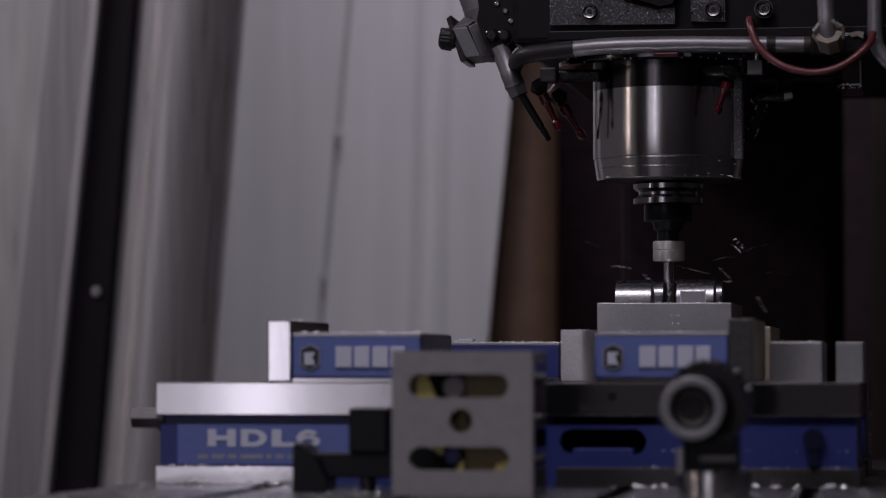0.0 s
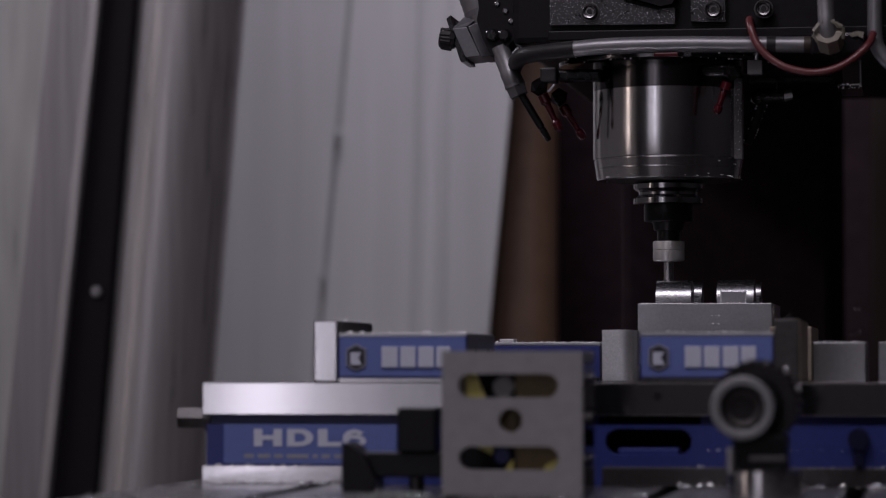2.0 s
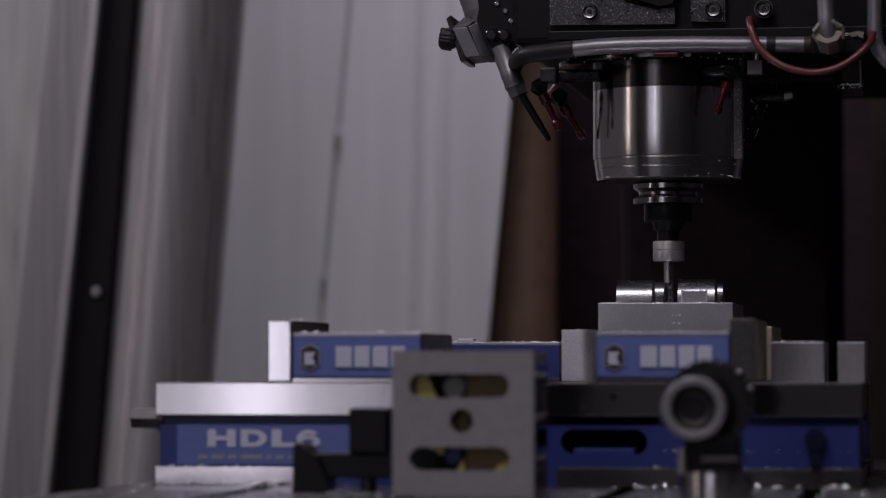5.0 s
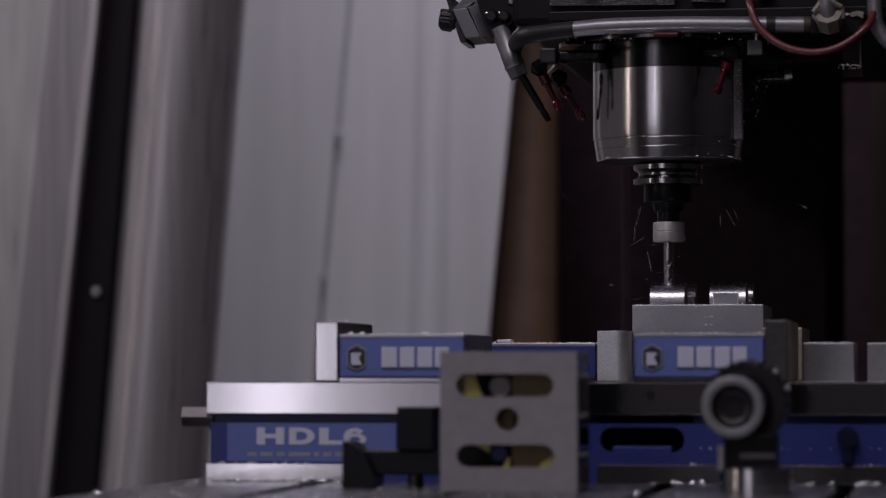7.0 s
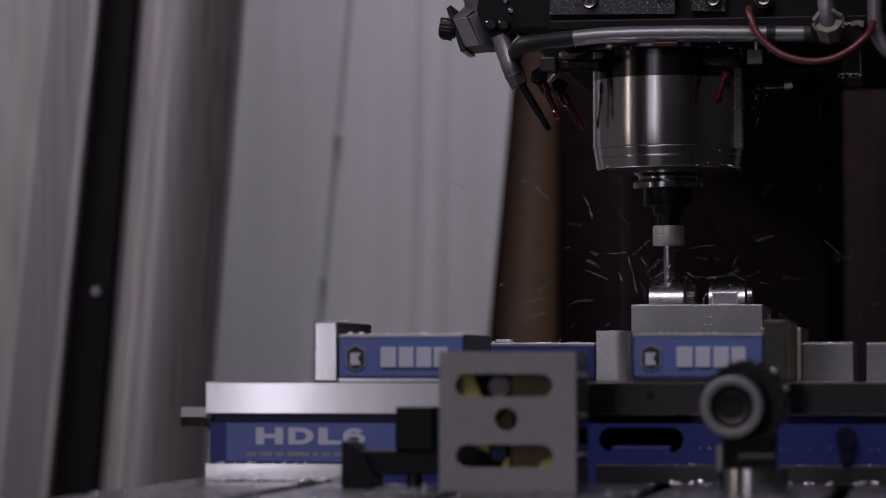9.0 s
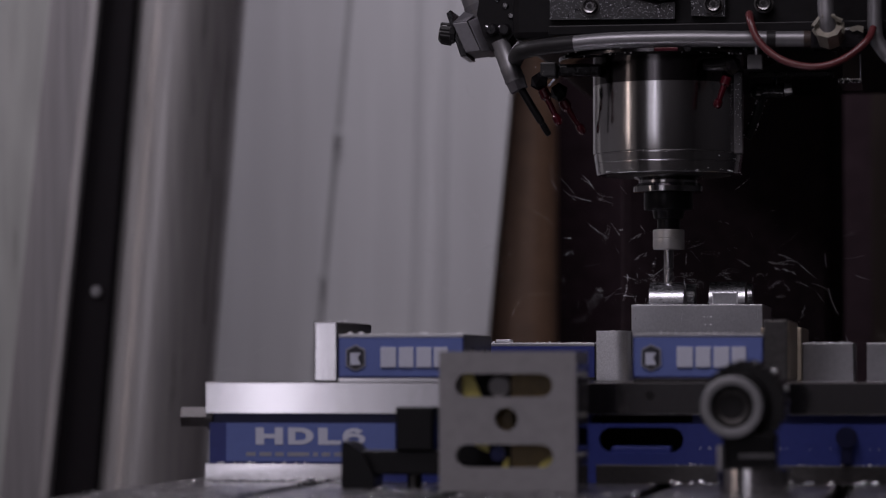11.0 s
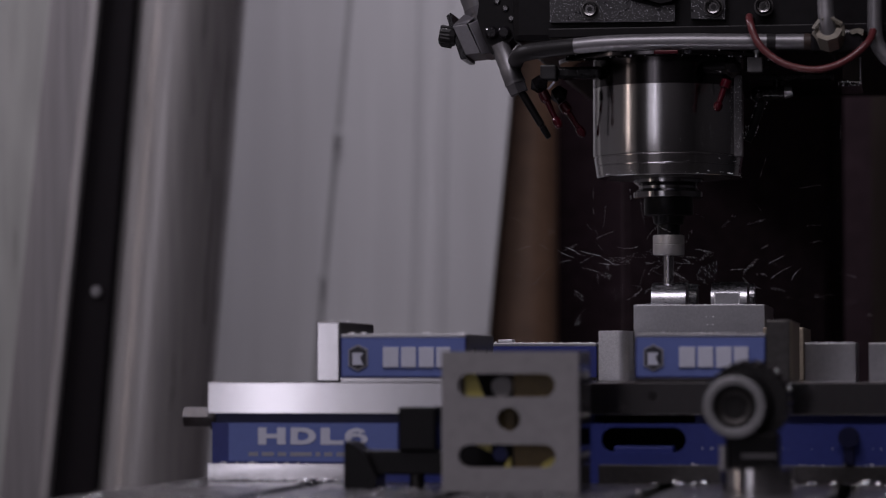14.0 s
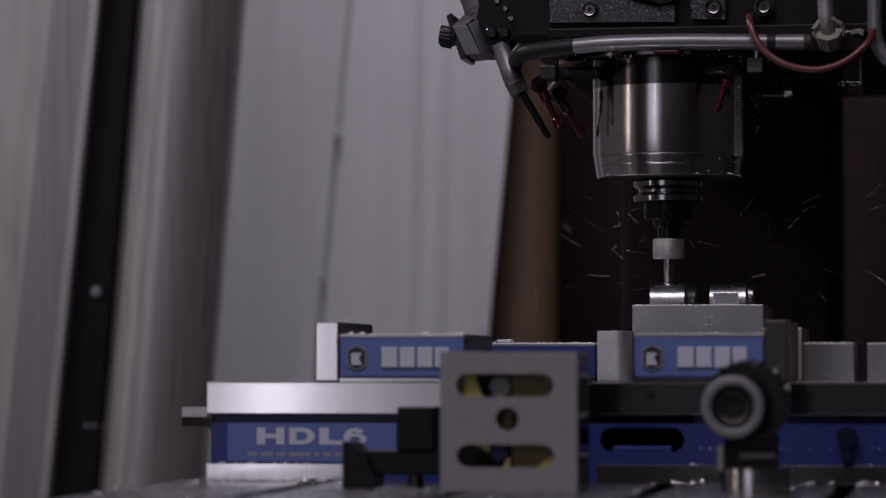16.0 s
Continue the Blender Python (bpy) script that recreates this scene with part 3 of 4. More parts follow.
def indicator():
    """Black cylindrical fitting with a bright ring, on a stand."""
    c = Vector((0.0937, -0.55, 0.0640))
    t = thing("cylindrical_fitting", (0.0990, -0.52, 0.0), "black cylindrical fitting with satin ring on a small stand", "fitting")
    part("barrel", rod(c + Vector((0.002, 0.0085, 0.001)), c + Vector((0.012, 0.07, 0.004)), 0.0235, 0.026, 36), HOLDER_BLACK, t, "", True)
    part("collar", rod(c + Vector((0.008, 0.018, 0.003)), c + Vector((0.010, 0.036, 0.004)), 0.029, 0.029, 36), RUBBER_AND_SHADE, t, "", True)
    ring = lathe([(0.0158, 0.0), (0.0172, -0.0015), (0.0214, -0.0015), (0.0226, 0.0), (0.0226, 0.010), (0.0158, 0.010), (0.0158, 0.0)], c, Matrix.Rotation(radians(-90), 4, "X"), 40)
    part("ring", ring, SILVER_RING, t, "satin silver ring", True)
    part("inner_ring", lathe([(0.0095, 0.0), (0.0125, -0.0010), (0.0132, 0.0), (0.0132, 0.003), (0.0095, 0.003), (0.0095, 0.0)], c + Vector((0, 0.003, 0)), Matrix.Rotation(radians(-90), 4, "X"), 32), DARK_STEEL, t, "dark inner ring", True)
    knurl = bmesh.new()
    for k in range(26):
        a = 2 * math.pi * k / 26
        rod(c + Vector((0.008 + 0.0288 * math.cos(a), 0.016, 0.003 + 0.0288 * math.sin(a))), c + Vector((0.010 + 0.0288 * math.cos(a), 0.038, 0.004 + 0.0288 * math.sin(a))), 0.0022, None, 6, knurl)
    part("knurl", knurl, WET_BLACK, t, "glossy black knurled grip")
    part("lens_face", rod(c + Vector((0, 0.004, 0)), c + Vector((0, 0.006, 0)), 0.0176, None, 32), RUBBER_AND_SHADE, t)
    part("post", box(0.0865, 0.1250, -0.545, -0.50, 0.0190, 0.0450, 0.002), HOLDER_BLACK, t)
    part("cap", box(0.0985, 0.1245, -0.5465, -0.50, 0.0270, 0.0300, 0.0005), GREY_BLOCK, t)
    part("pin", rod((0.0855, -0.547, 0.018), (0.0855, -0.547, 0.036), 0.0030), JAW_STEEL, t, "", True)
    part("base", rod((0.1090, -0.53, 0.0), (0.1090, -0.53, 0.0190), 0.0265, 0.0265, 48), SPINDLE_STEEL, t, "turned bright steel base", True)
    for k in range(5):
        a = radians(20 + 28 * k)
        p = c + Vector((0.010 + 0.0292 * math.cos(a), 0.026, 0.0035 + 0.0292 * math.sin(a)))
        part("grub_screw", rod(p, p + Vector((0.002 * math.cos(a), 0, 0.002 * math.sin(a))), 0.0022, None, 10), JAW_STEEL, t)
    CARRIED.append(t)


def scatter(name, spots, mat, label, category, seed, rides=None):
    """Small beads or curls lying about: one object that nobody could count."""
    rng = random.Random(seed)
    verts, faces = [], []
    base = bmesh.new()
    bmesh.ops.create_icosphere(base, subdivisions=1, radius=1.0)
    bv = [v.co.copy() for v in base.verts]
    bf = [[v.index for v in f.verts] for f in base.faces]
    base.free()
    for count, (x0, x1), (y0, y1), z, lo, hi, flat in spots:
        for k in range(count):
            if callable(z):
                p = z(rng)
            else:
                p = (rng.uniform(x0, x1), rng.uniform(y0, y1), z)
            r = lo + (hi - lo) * rng.random() ** 2.2
            m = Matrix.Translation((p[0], p[1], p[2] + r * flat * 0.6)) @ Euler((0, 0, rng.uniform(0, 6))).to_matrix().to_4x4() @ Matrix.Diagonal((r * rng.uniform(0.8, 1.6), r, r * flat, 1))
            o = len(verts)
            verts += [m @ v for v in bv]
            faces += [[o + i for i in f] for f in bf]
    me = bpy.data.meshes.new(name)
    me.from_pydata([v - Vector((0, 0, 0)) for v in verts], [], faces)
    me.polygons.foreach_set("use_smooth", [True] * len(faces))
    me.materials.append(mat)
    ob = new(name, me)
    ORIGIN[ob.name] = Vector()
    tagged(ob, label, category, "", "stuff")
    CARRIED.append(ob) if rides is None else rides.append((ob, False))


def wet_clutter():
    scatter("coolant_drops", [
        (20, (-0.238, -0.140), (FY + 0.0008, FY + 0.01), 0.1202, 0.0005, 0.0014, 0.9), (14, (0.003, 0.102), (FY + 0.0008, FY + 0.01), 0.1202, 0.0005, 0.0014, 0.9),
        (5, (-0.259, -0.242), (FY + 0.001, FY + 0.05), 0.1304, 0.0005, 0.0012, 0.9), (26, (-0.35, -0.26), (FY + 0.0005, FY + 0.006), 0.0812, 0.0003, 0.0009, 0.8),
        (30, (-0.158, -0.06), (-0.0695, -0.06), 0.1150, 0.0004, 0.0011, 0.9), (16, (-0.34, -0.24), (FY - 0.0004, FY + 0.001), 0.0150, 0.0005, 0.0016, 0.7),
        (22, (0.03, 0.2), (FY + 0.0012, FY + 0.003), 0.0150, 0.0005, 0.0015, 0.8), (14, (0.05, 0.2), (FY + 0.0025, FY + 0.0042), 0.028, 0.0004, 0.0010, 0.8),
        (12, (0.131, 0.172), (-0.2175, -0.2), 0.1135, 0.0004, 0.0009, 0.8), (16, (-0.028, 0.086), (-0.0298, -0.02), 0.1494, 0.0003, 0.0008, 0.8),
        (8, (-0.0565, -0.031), (-0.0695, -0.05), 0.1256, 0.0003, 0.0008, 0.8), (5, (0.034, 0.042), (-0.0304, -0.0300), 0.131, 0.0004, 0.0008, 1.0), (4, (0.034, 0.042), (-0.0304, -0.0300), 0.138, 0.0004, 0.0008, 1.0), (14, (-0.02, 0.08), (-0.0304, -0.0300), 0.1205, 0.0004, 0.0010, 1.0)], DROPLET, "clear coolant drops clinging to the vises", "coolant drops", 3)
    scatter("swarf", [
        (420, (-0.376, 0.28), (-0.72, FY - 0.01), 0.0, 0.0005, 0.0024, 0.5), (40, (-0.36, -0.21), (FY - 0.03, FY - 0.004), 0.0, 0.001, 0.0035, 0.6),
        (130, (-0.158, -0.06), (-0.0695, 0.06), 0.1150, 0.0003, 0.0014, 0.6), (70, (-0.0298, 0.087), (-0.0298, -0.022), 0.1494, 0.0002, 0.0009, 0.7),
        (40, (-0.057, -0.031), (-0.0692, 0.02), 0.1256, 0.0002, 0.0009, 0.7), (40, (0.131, 0.172), (-0.2175, -0.13), 0.1135, 0.0003, 0.0010, 0.7), (60, (0.03, 0.2), (FY - 0.03, FY - 0.004), 0.0, 0.001, 0.004, 0.8), (40, (-0.16, -0.06), (-0.18, -0.08), 0.0, 0.001, 0.004, 0.6)],
        CHIP, "bright aluminium swarf strewn on the wet table", "swarf", 4)


table_things()
wet_clutter()
workpiece()
fixture_block()
edge_clamp()
indicator()


# ---------- spindle head ----------
HEADED = []           # all that rides on the head


def slab(outline, fronts, back):
    """A block with an x-z outline whose front corners stand at different depths."""
    own = bmesh.new()
    f = [own.verts.new((x, y, z)) for (x, z), y in zip(outline, fronts)]
    b = [own.verts.new((x, back, z)) for x, z in outline]
    own.faces.new(f), own.faces.new(b[::-1])
    for k in range(len(f)):
        j = (k + 1) % len(f)
        own.faces.new((f[k], b[k], b[j], f[j]))
    bmesh.ops.bevel(own, geom=own.edges[:], offset=0.0006, segments=2, affect="EDGES", profile=0.6)
    return own


def spindle_head():
    t = thing("spindle_head", (0.0, 0.0, 0.28), "polished steel milling spindle under a wet black head", "spindle head")
    nose = [(0.0540, 0.2795), (0.0640, 0.2797), (0.0648, 0.2803), (0.0662, 0.2893), (0.0658, 0.2896), (0.0658, 0.2902), (0.0664, 0.2905), (0.0674, 0.2972),
            (0.0668, 0.2975), (0.0668, 0.2984), (0.0680, 0.2988), (0.0682, 0.2996), (0.0682, 0.3604)]
    part("spindle_nose", lathe(nose, (0, 0, 0), None, 96), SPINDLE_STEEL, t, "polished steel spindle nose", True)
    # upper spindle: darker steel stands for where the window's reflection ends
    part("reflection_band", lathe([(0.0682, 0.3604), (0.0682, 0.3835)], (0, 0, 0), None, 96), DARK_BAND_STEEL, t, "upper spindle, its dark reflection put into the colour", True)
    part("sleeve_flange", lathe([(0.0690, 0.3832), (0.0965, 0.3826), (0.0990, 0.3834), (0.0993, 0.3862), (0.0975, 0.3880), (0.069, 0.3890)], (0, 0, 0), None, 96), DARK_BAND_STEEL, t, "dark wet steel flange", True)
    part("face_plate", lathe([(0.020, 0.2790), (0.052, 0.2790), (0.060, 0.2800)], (0, 0, 0), None, 64), DARK_STEEL, t, "", True)
    # stands for the spindle's reflective wet right edge, its sheen put into colour
    part("edge_reflection", box(0.0612, 0.0690, -0.030, -0.018, 0.297, 0.3700, 0.001), EDGE_REFLECTION, t, "grey strip for the reflection on the wet spindle edge")
    part("lower_plate", box(-0.090, 0.150, -0.085, 0.10, 0.3890, 0.3990, 0.002), BLACK_CAST, t)
    part("casting_lip", box(-0.100, 0.200, -0.078, -0.058, 0.4010, 0.4095, 0.001), BLACK_CAST, t, "black lip of the casting")
    part("head_casting", box(-0.135, 0.32, -0.060, 0.555, 0.4000, 0.70, 0.006), BLACK_CAST, t, "black painted head casting")
    part("cover_plate", plate([(-0.0994, 0.4155), (0.0120, 0.4145), (0.0120, 0.4290), (0.0020, 0.4290), (-0.0020, 0.4272), (-0.0330, 0.4350), (-0.0330, 0.52), (-0.0994, 0.52)], -0.072, -0.060), SPECKLED, t, "black cover plate speckled with coolant")
    part("cover_plate", plate([(0.0265, 0.4170), (0.0565, 0.4157), (0.0565, 0.52), (0.0240, 0.52)], -0.070, -0.060), SPECKLED, t, "black cover plate speckled with coolant")
    part("hanging_bracket", plate([(-0.0290, 0.4385), (0.0000, 0.4300), (0.0100, 0.4320), (0.0160, 0.4420), (0.0160, 0.52), (-0.0290, 0.52)], -0.078, -0.060), BLACK_CAST, t, "black bracket over the cover plate")
    for x in (-0.0632, 0.0465, 0.0907):
        m = Matrix.Rotation(radians(-90), 4, "X")
        s = part("cap_screw", lathe([(0.0040, 0.0016), (0.0046, 0.0), (0.0060, -0.0004), (0.0071, 0.0010), (0.0074, 0.016)], (x, -0.0785, 0.4264), m, 28), WET_SCREW, t, "wet steel socket head screw", True)
        # black plug paints the shade inside the screw's socket
        part("socket", lathe([(0.0024, 0.0), (0.0024, 0.001)], (x, -0.0778, 0.4264), m, 6), RUBBER_AND_SHADE, s)
        part("washer", lathe([(0.0076, 0.0), (0.0084, 0.0), (0.0086, 0.001), (0.0086, 0.006)], (x, -0.0735, 0.4264), m, 28), DARK_STEEL, s, "", True)
    # coolant ring tube in front of the head
    part("coolant_tube", tube([(-0.0754, -0.0985, 0.3910), (-0.0524, -0.1010, 0.3926), (-0.0275, -0.102, 0.3933), (0.0173, -0.102, 0.3935), (0.0667, -0.100, 0.3927), (0.1275, -0.098, 0.3917)], 0.0070), GREY_TUBE, t, "satin grey coolant tube", True)
    part("tube_sleeve", tube([(-0.142, 0.0, 0.3845), (-0.1253, -0.075, 0.3868), (-0.1031, -0.0930, 0.3889), (-0.0740, -0.0985, 0.3912)], 0.0074), RUBBER_AND_SHADE, t, "black sleeve", True)
    part("tube_band", rod((0.0945, -0.0992, 0.3922), (0.1024, -0.0989, 0.3921), 0.0074), RUBBER_AND_SHADE, t, "black band", True)
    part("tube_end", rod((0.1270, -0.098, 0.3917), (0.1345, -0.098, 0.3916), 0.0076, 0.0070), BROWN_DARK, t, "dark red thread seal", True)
    part("elbow_block", box(0.1330, 0.1792, -0.112, -0.085, 0.3819, 0.4005, 0.003), WET_BLACK, t)
    part("torn_tape", plate([(0.1660, 0.3985), (0.1690, 0.3958), (0.1735, 0.3972), (0.1782, 0.3945), (0.1790, 0.4000), (0.1745, 0.4012), (0.1700, 0.4004)], -0.1145, -0.112), PALE_TAPE, t, "torn pale sealing tape")
    f = part("elbow_fitting", rod((0.1506, -0.111, 0.3900), (0.1490, -0.124, 0.3990), 0.0120, 0.0122, 8), BRASS, t, "tarnished fitting with sealing tape", True)
    rng = random.Random(12)
    for k in range(7):
        a = 2 * math.pi * k / 7 + rng.uniform(-0.2, 0.2)
        c = Vector((0.1492 + 0.0118 * math.cos(a), -0.1235 - 0.004 * math.sin(a), 0.3985 + 0.0095 * math.sin(a)))
        d = Vector((-math.sin(a) * 0.0055, -0.001, math.cos(a) * 0.0045))
        part("tape_wrap", rod(c - d, c + d, 0.0022, 0.0012 + 0.001 * rng.random(), 7), PALE_TAPE, f, "frayed sealing tape")
    part("riser_tube", tube([(0.1500, -0.120, 0.3930), (0.1475, -0.123, 0.4060), (0.1462, -0.121, 0.43), (0.1445, -0.118, 0.50)], 0.0072), GREY_TUBE, t, "grey coolant riser", True)
    part("bent_pipe", tube([(0.222, -0.09, 0.3650), (0.2030, -0.09, 0.3738), (0.1920, -0.09, 0.3862), (0.1882, -0.09, 0.3990), (0.1880, -0.09, 0.4307), (0.1880, -0.09, 0.50)], 0.0066), GREY_TUBE, t, "grey bent pipe", True)
    part("red_hose", tube([(0.0790, -0.055, 0.4150), (0.0795, -0.095, 0.4150), (0.0808, -0.112, 0.4085), (0.0868, -0.118, 0.3917), (0.0980, -0.120, 0.3787), (0.1145, -0.122, 0.3690), (0.1358, -0.122, 0.3650), (0.1552, -0.121, 0.3685), (0.1713, -0.118, 0.3780), (0.1829, -0.113, 0.3896), (0.1868, -0.10, 0.400)], 0.0032), RED_HOSE, t, "dark red hose", True)
    part("hose_arm", box(0.075, 0.150, -0.03, -0.01, 0.3655, 0.3700, 0.001), WET_BLACK, t)
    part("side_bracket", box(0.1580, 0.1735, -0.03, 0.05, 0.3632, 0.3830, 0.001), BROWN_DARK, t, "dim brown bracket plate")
    part("bracket_foot", box(0.1540, 0.1746, -0.034, 0.05, 0.3588, 0.3632, 0.0018), WET_BLACK, t, "wet black bracket foot")
    part("bracket_rod", rod((0.1742, -0.033, 0.3600), (0.1738, -0.033, 0.3840), 0.0009), JAW_STEEL, t, "thin bright rod", True)
    part("grey_connector", box(0.0770, 0.0903, -0.090, -0.078, 0.3669, 0.3800, 0.0012), CONNECTOR_GREY, t, "small grey connector")
    part("connector_pin", rod((0.0850, -0.084, 0.3795), (0.0850, -0.084, 0.3870), 0.0019), JAW_STEEL, t, "bright pin")
    part("connector_nut", rod((0.0850, -0.084, 0.3845), (0.0850, -0.084, 0.3862), 0.0036, None, 6), JAW_STEEL, t)
    part("red_tag", box(-0.0035, 0.0175, -0.1045, -0.0995, 0.3826, 0.3860, 0.0008), RED_PLASTIC, t, "small red anodised tag")
    part("bleed_screw", rod((0.0258, -0.0995, 0.3868), (0.0258, -0.1015, 0.3846), 0.0032), WET_SCREW, t, "small wet screw", True)

    # red nozzles
    def nozzle(a, b, joint, mat=RED_PLASTIC, r=0.0042):
        n = part("nozzle", rod(a, b, r, profile=[(0, r * 0.9), (0.03, r * 1.15), (0.24, r * 1.2), (0.30, r * 0.72), (0.72, r * 0.60), (0.77, r * 0.95), (0.90, r * 1.0), (0.96, r * 0.8), (1, r * 0.5)]), mat, t, "red anodised coolant nozzle" if mat is RED_PLASTIC else "black coolant nozzle", True)
        j = bmesh.new()
        bmesh.ops.create_icosphere(j, subdivisions=1, radius=0.0088)
        j.transform(Matrix.Translation(joint))
        part("joint", j, WET_BLACK, n, "wet black ball joint")
    nozzle((-0.1090, -0.050, 0.3560), (-0.0930, -0.050, 0.3232), (-0.1120, -0.048, 0.3625))
    nozzle((-0.0950, -0.015, 0.3480), (-0.0752, -0.015, 0.3175), (-0.0985, -0.013, 0.3560))
    nozzle((0.0592, -0.083, 0.3612), (0.0492, -0.083, 0.3335), (0.0632, -0.081, 0.3710))
    part("nozzle_arm", box(-0.1108, -0.0965, -0.052, -0.030, 0.3664, 0.3798, 0.0015), CAST_GREY, t, "dark grey cast nozzle arm")
    part("nozzle_arm", box(-0.0965, -0.0560, -0.046, -0.030, 0.3675, 0.3785, 0.003), WET_BLACK, t)
    part("nozzle_arm", rod((0.040, -0.060, 0.3740), (0.0632, -0.081, 0.3725), 0.006), WET_BLACK, t, "", True)
    # jet behind the spindle
    ball = bmesh.new()
    bmesh.ops.create_icosphere(ball, subdivisions=2, radius=0.0078)
    ball.transform(Matrix.Translation((0.0820, 0.0, 0.3550)))
    part("jet_ball", ball, WET_BLACK, t, "wet black ball joint", True)
    part("jet_body", rod((0.0820, 0.0, 0.3560), (0.1050, 0.0, 0.3560), 0.0066), WET_BLACK, t, "", True)
    part("silver_fitting", rod((0.1046, 0.0, 0.3565), (0.1118, 0.0, 0.3578), 0.0062, 0.0052, 8), JAW_STEEL, t, "small silver fitting")
    part("jet_stem", rod((0.0985, 0.0, 0.3610), (0.0990, 0.0, 0.3700), 0.0035), WET_BLACK, t, "", True)
    part("jet_hose", tube([(0.0840, 0.004, 0.3510), (0.0800, 0.005, 0.3370), (0.0752, 0.006, 0.3239), (0.0705, 0.006, 0.3135)], 0.0043), RUBBER_AND_SHADE, t, "black jet tube", True)
    # programmable nozzle unit
    unit = part("nozzle_unit", slab([(-0.1937, 0.4186), (-0.1807, 0.4199), (-0.1682, 0.3934), (-0.1817, 0.3921)], (-0.030, -0.030, -0.030, -0.030), 0.03), UNIT_GREY, t, "grey metal nozzle unit")
    part("unit_cover", slab([(-0.1797, 0.4206), (-0.1705, 0.4250), (-0.1592, 0.3938), (-0.1675, 0.3928)], (-0.0285, -0.024, -0.024, -0.0285), 0.03), UNIT_GREY, unit)
    part("unit_shoulder", slab([(-0.1937, 0.4190), (-0.1860, 0.4312), (-0.1760, 0.4280), (-0.1807, 0.4203)], (-0.030, -0.012, -0.012, -0.030), 0.03), UNIT_GREY, unit, "sloping grey shoulder")
    part("unit_edge", slab([(-0.2005, 0.4285), (-0.1965, 0.4318), (-0.1940, 0.4185), (-0.1820, 0.3920), (-0.1815, 0.3892), (-0.1872, 0.3886)], (-0.024,) * 6, 0.03), WET_BLACK, unit)
    part("unit_motor", rod((-0.1690, 0.0, 0.4270), (-0.1960, 0.0, 0.5000), 0.0145), GREY_TUBE, unit, "grey cylindrical motor", True)
    part("motor_band", rod((-0.1715, 0.0, 0.4338), (-0.1735, 0.0, 0.4392), 0.0150), UNIT_GREY, unit, "", True)
    knob = rod((-0.1925, -0.02, 0.4090), (-0.2068, -0.02, 0.4112), 0.0090, profile=[(0, 0.0080), (0.3, 0.0100), (0.85, 0.0096), (1, 0.0075)], segs=9)
    for k in range(9):
        a = 2 * math.pi * k / 9
        rod((-0.1965, -0.02 + 0.0092 * math.cos(a), 0.4096 + 0.0092 * math.sin(a)), (-0.2055, -0.02 + 0.0088 * math.cos(a), 0.4110 + 0.0088 * math.sin(a)), 0.0016, None, 6, knob)
    part("knob", knob, RUBBER_AND_SHADE, unit, "black ribbed knob")
    br = part("unit_bracket", plate([(-0.1700, 0.4250), (-0.1640, 0.4060), (-0.1561, 0.3912), (-0.1468, 0.3947), (-0.1334, 0.4100), (-0.121, 0.4163), (-0.1005, 0.4185), (-0.1005, 0.50), (-0.176, 0.50), (-0.168, 0.436)], -0.040, 0.0), BLACK_CAST, t, "black bracket plate")
    for x, z in ((-0.1559, 0.4107), (-0.1445, 0.4105)):
        part("bracket_bolt", rod((x, -0.040, z), (x, -0.0465, z), 0.0, profile=[(0, 0.0062), (0.7, 0.0060), (1, 0.0040)]), WET_BLACK, br, "black button head bolt", True)
    for x, z in ((-0.1512, 0.4393), (-0.1435, 0.4325), (-0.1383, 0.4232), (-0.1080, 0.4300)):
        part("bracket_screw", rod((x, -0.040, z), (x, -0.0425, z), 0.0, profile=[(0, 0.0030), (0.6, 0.0030), (1, 0.0018)]), WET_SCREW, br, "small wet screw", True)
    part("jet_barrel", rod((-0.1500, -0.035, 0.4010), (-0.1352, -0.035, 0.3640), 0.0, profile=[(0, 0.0086), (0.60, 0.0086), (0.62, 0.0091), (0.97, 0.0091), (1, 0.0084)]), GREY_TUBE, t, "satin grey nozzle barrel", True)
    part("jet_nut", rod((-0.1356, -0.035, 0.3650), (-0.1318, -0.035, 0.3560), 0.0098, 0.0090, 6), UNIT_GREY, t, "hexagonal steel nut")
    part("nut_collar", rod((-0.1362, -0.035, 0.3668), (-0.1354, -0.035, 0.3645), 0.0096), GREY_TUBE, t, "bright nut collar", True)
    part("jet_hose", rod((-0.1305, -0.035, 0.3580), (-0.1045, -0.035, 0.3150), 0.0040, profile=[(0, 0.0036), (0.72, 0.0034), (0.73, 0.0025), (0.76, 0.0025), (0.77, 0.0032), (0.97, 0.0029), (1, 0.0022)]), HOLDER_BLACK, t, "black jet tube", True)
    part("pin", rod((-0.1030, -0.056, 0.3573), (-0.0972, -0.056, 0.3640), 0.0010), WHITE_PRINT, t, "thin white pin")
    HEADED.append((t, False))


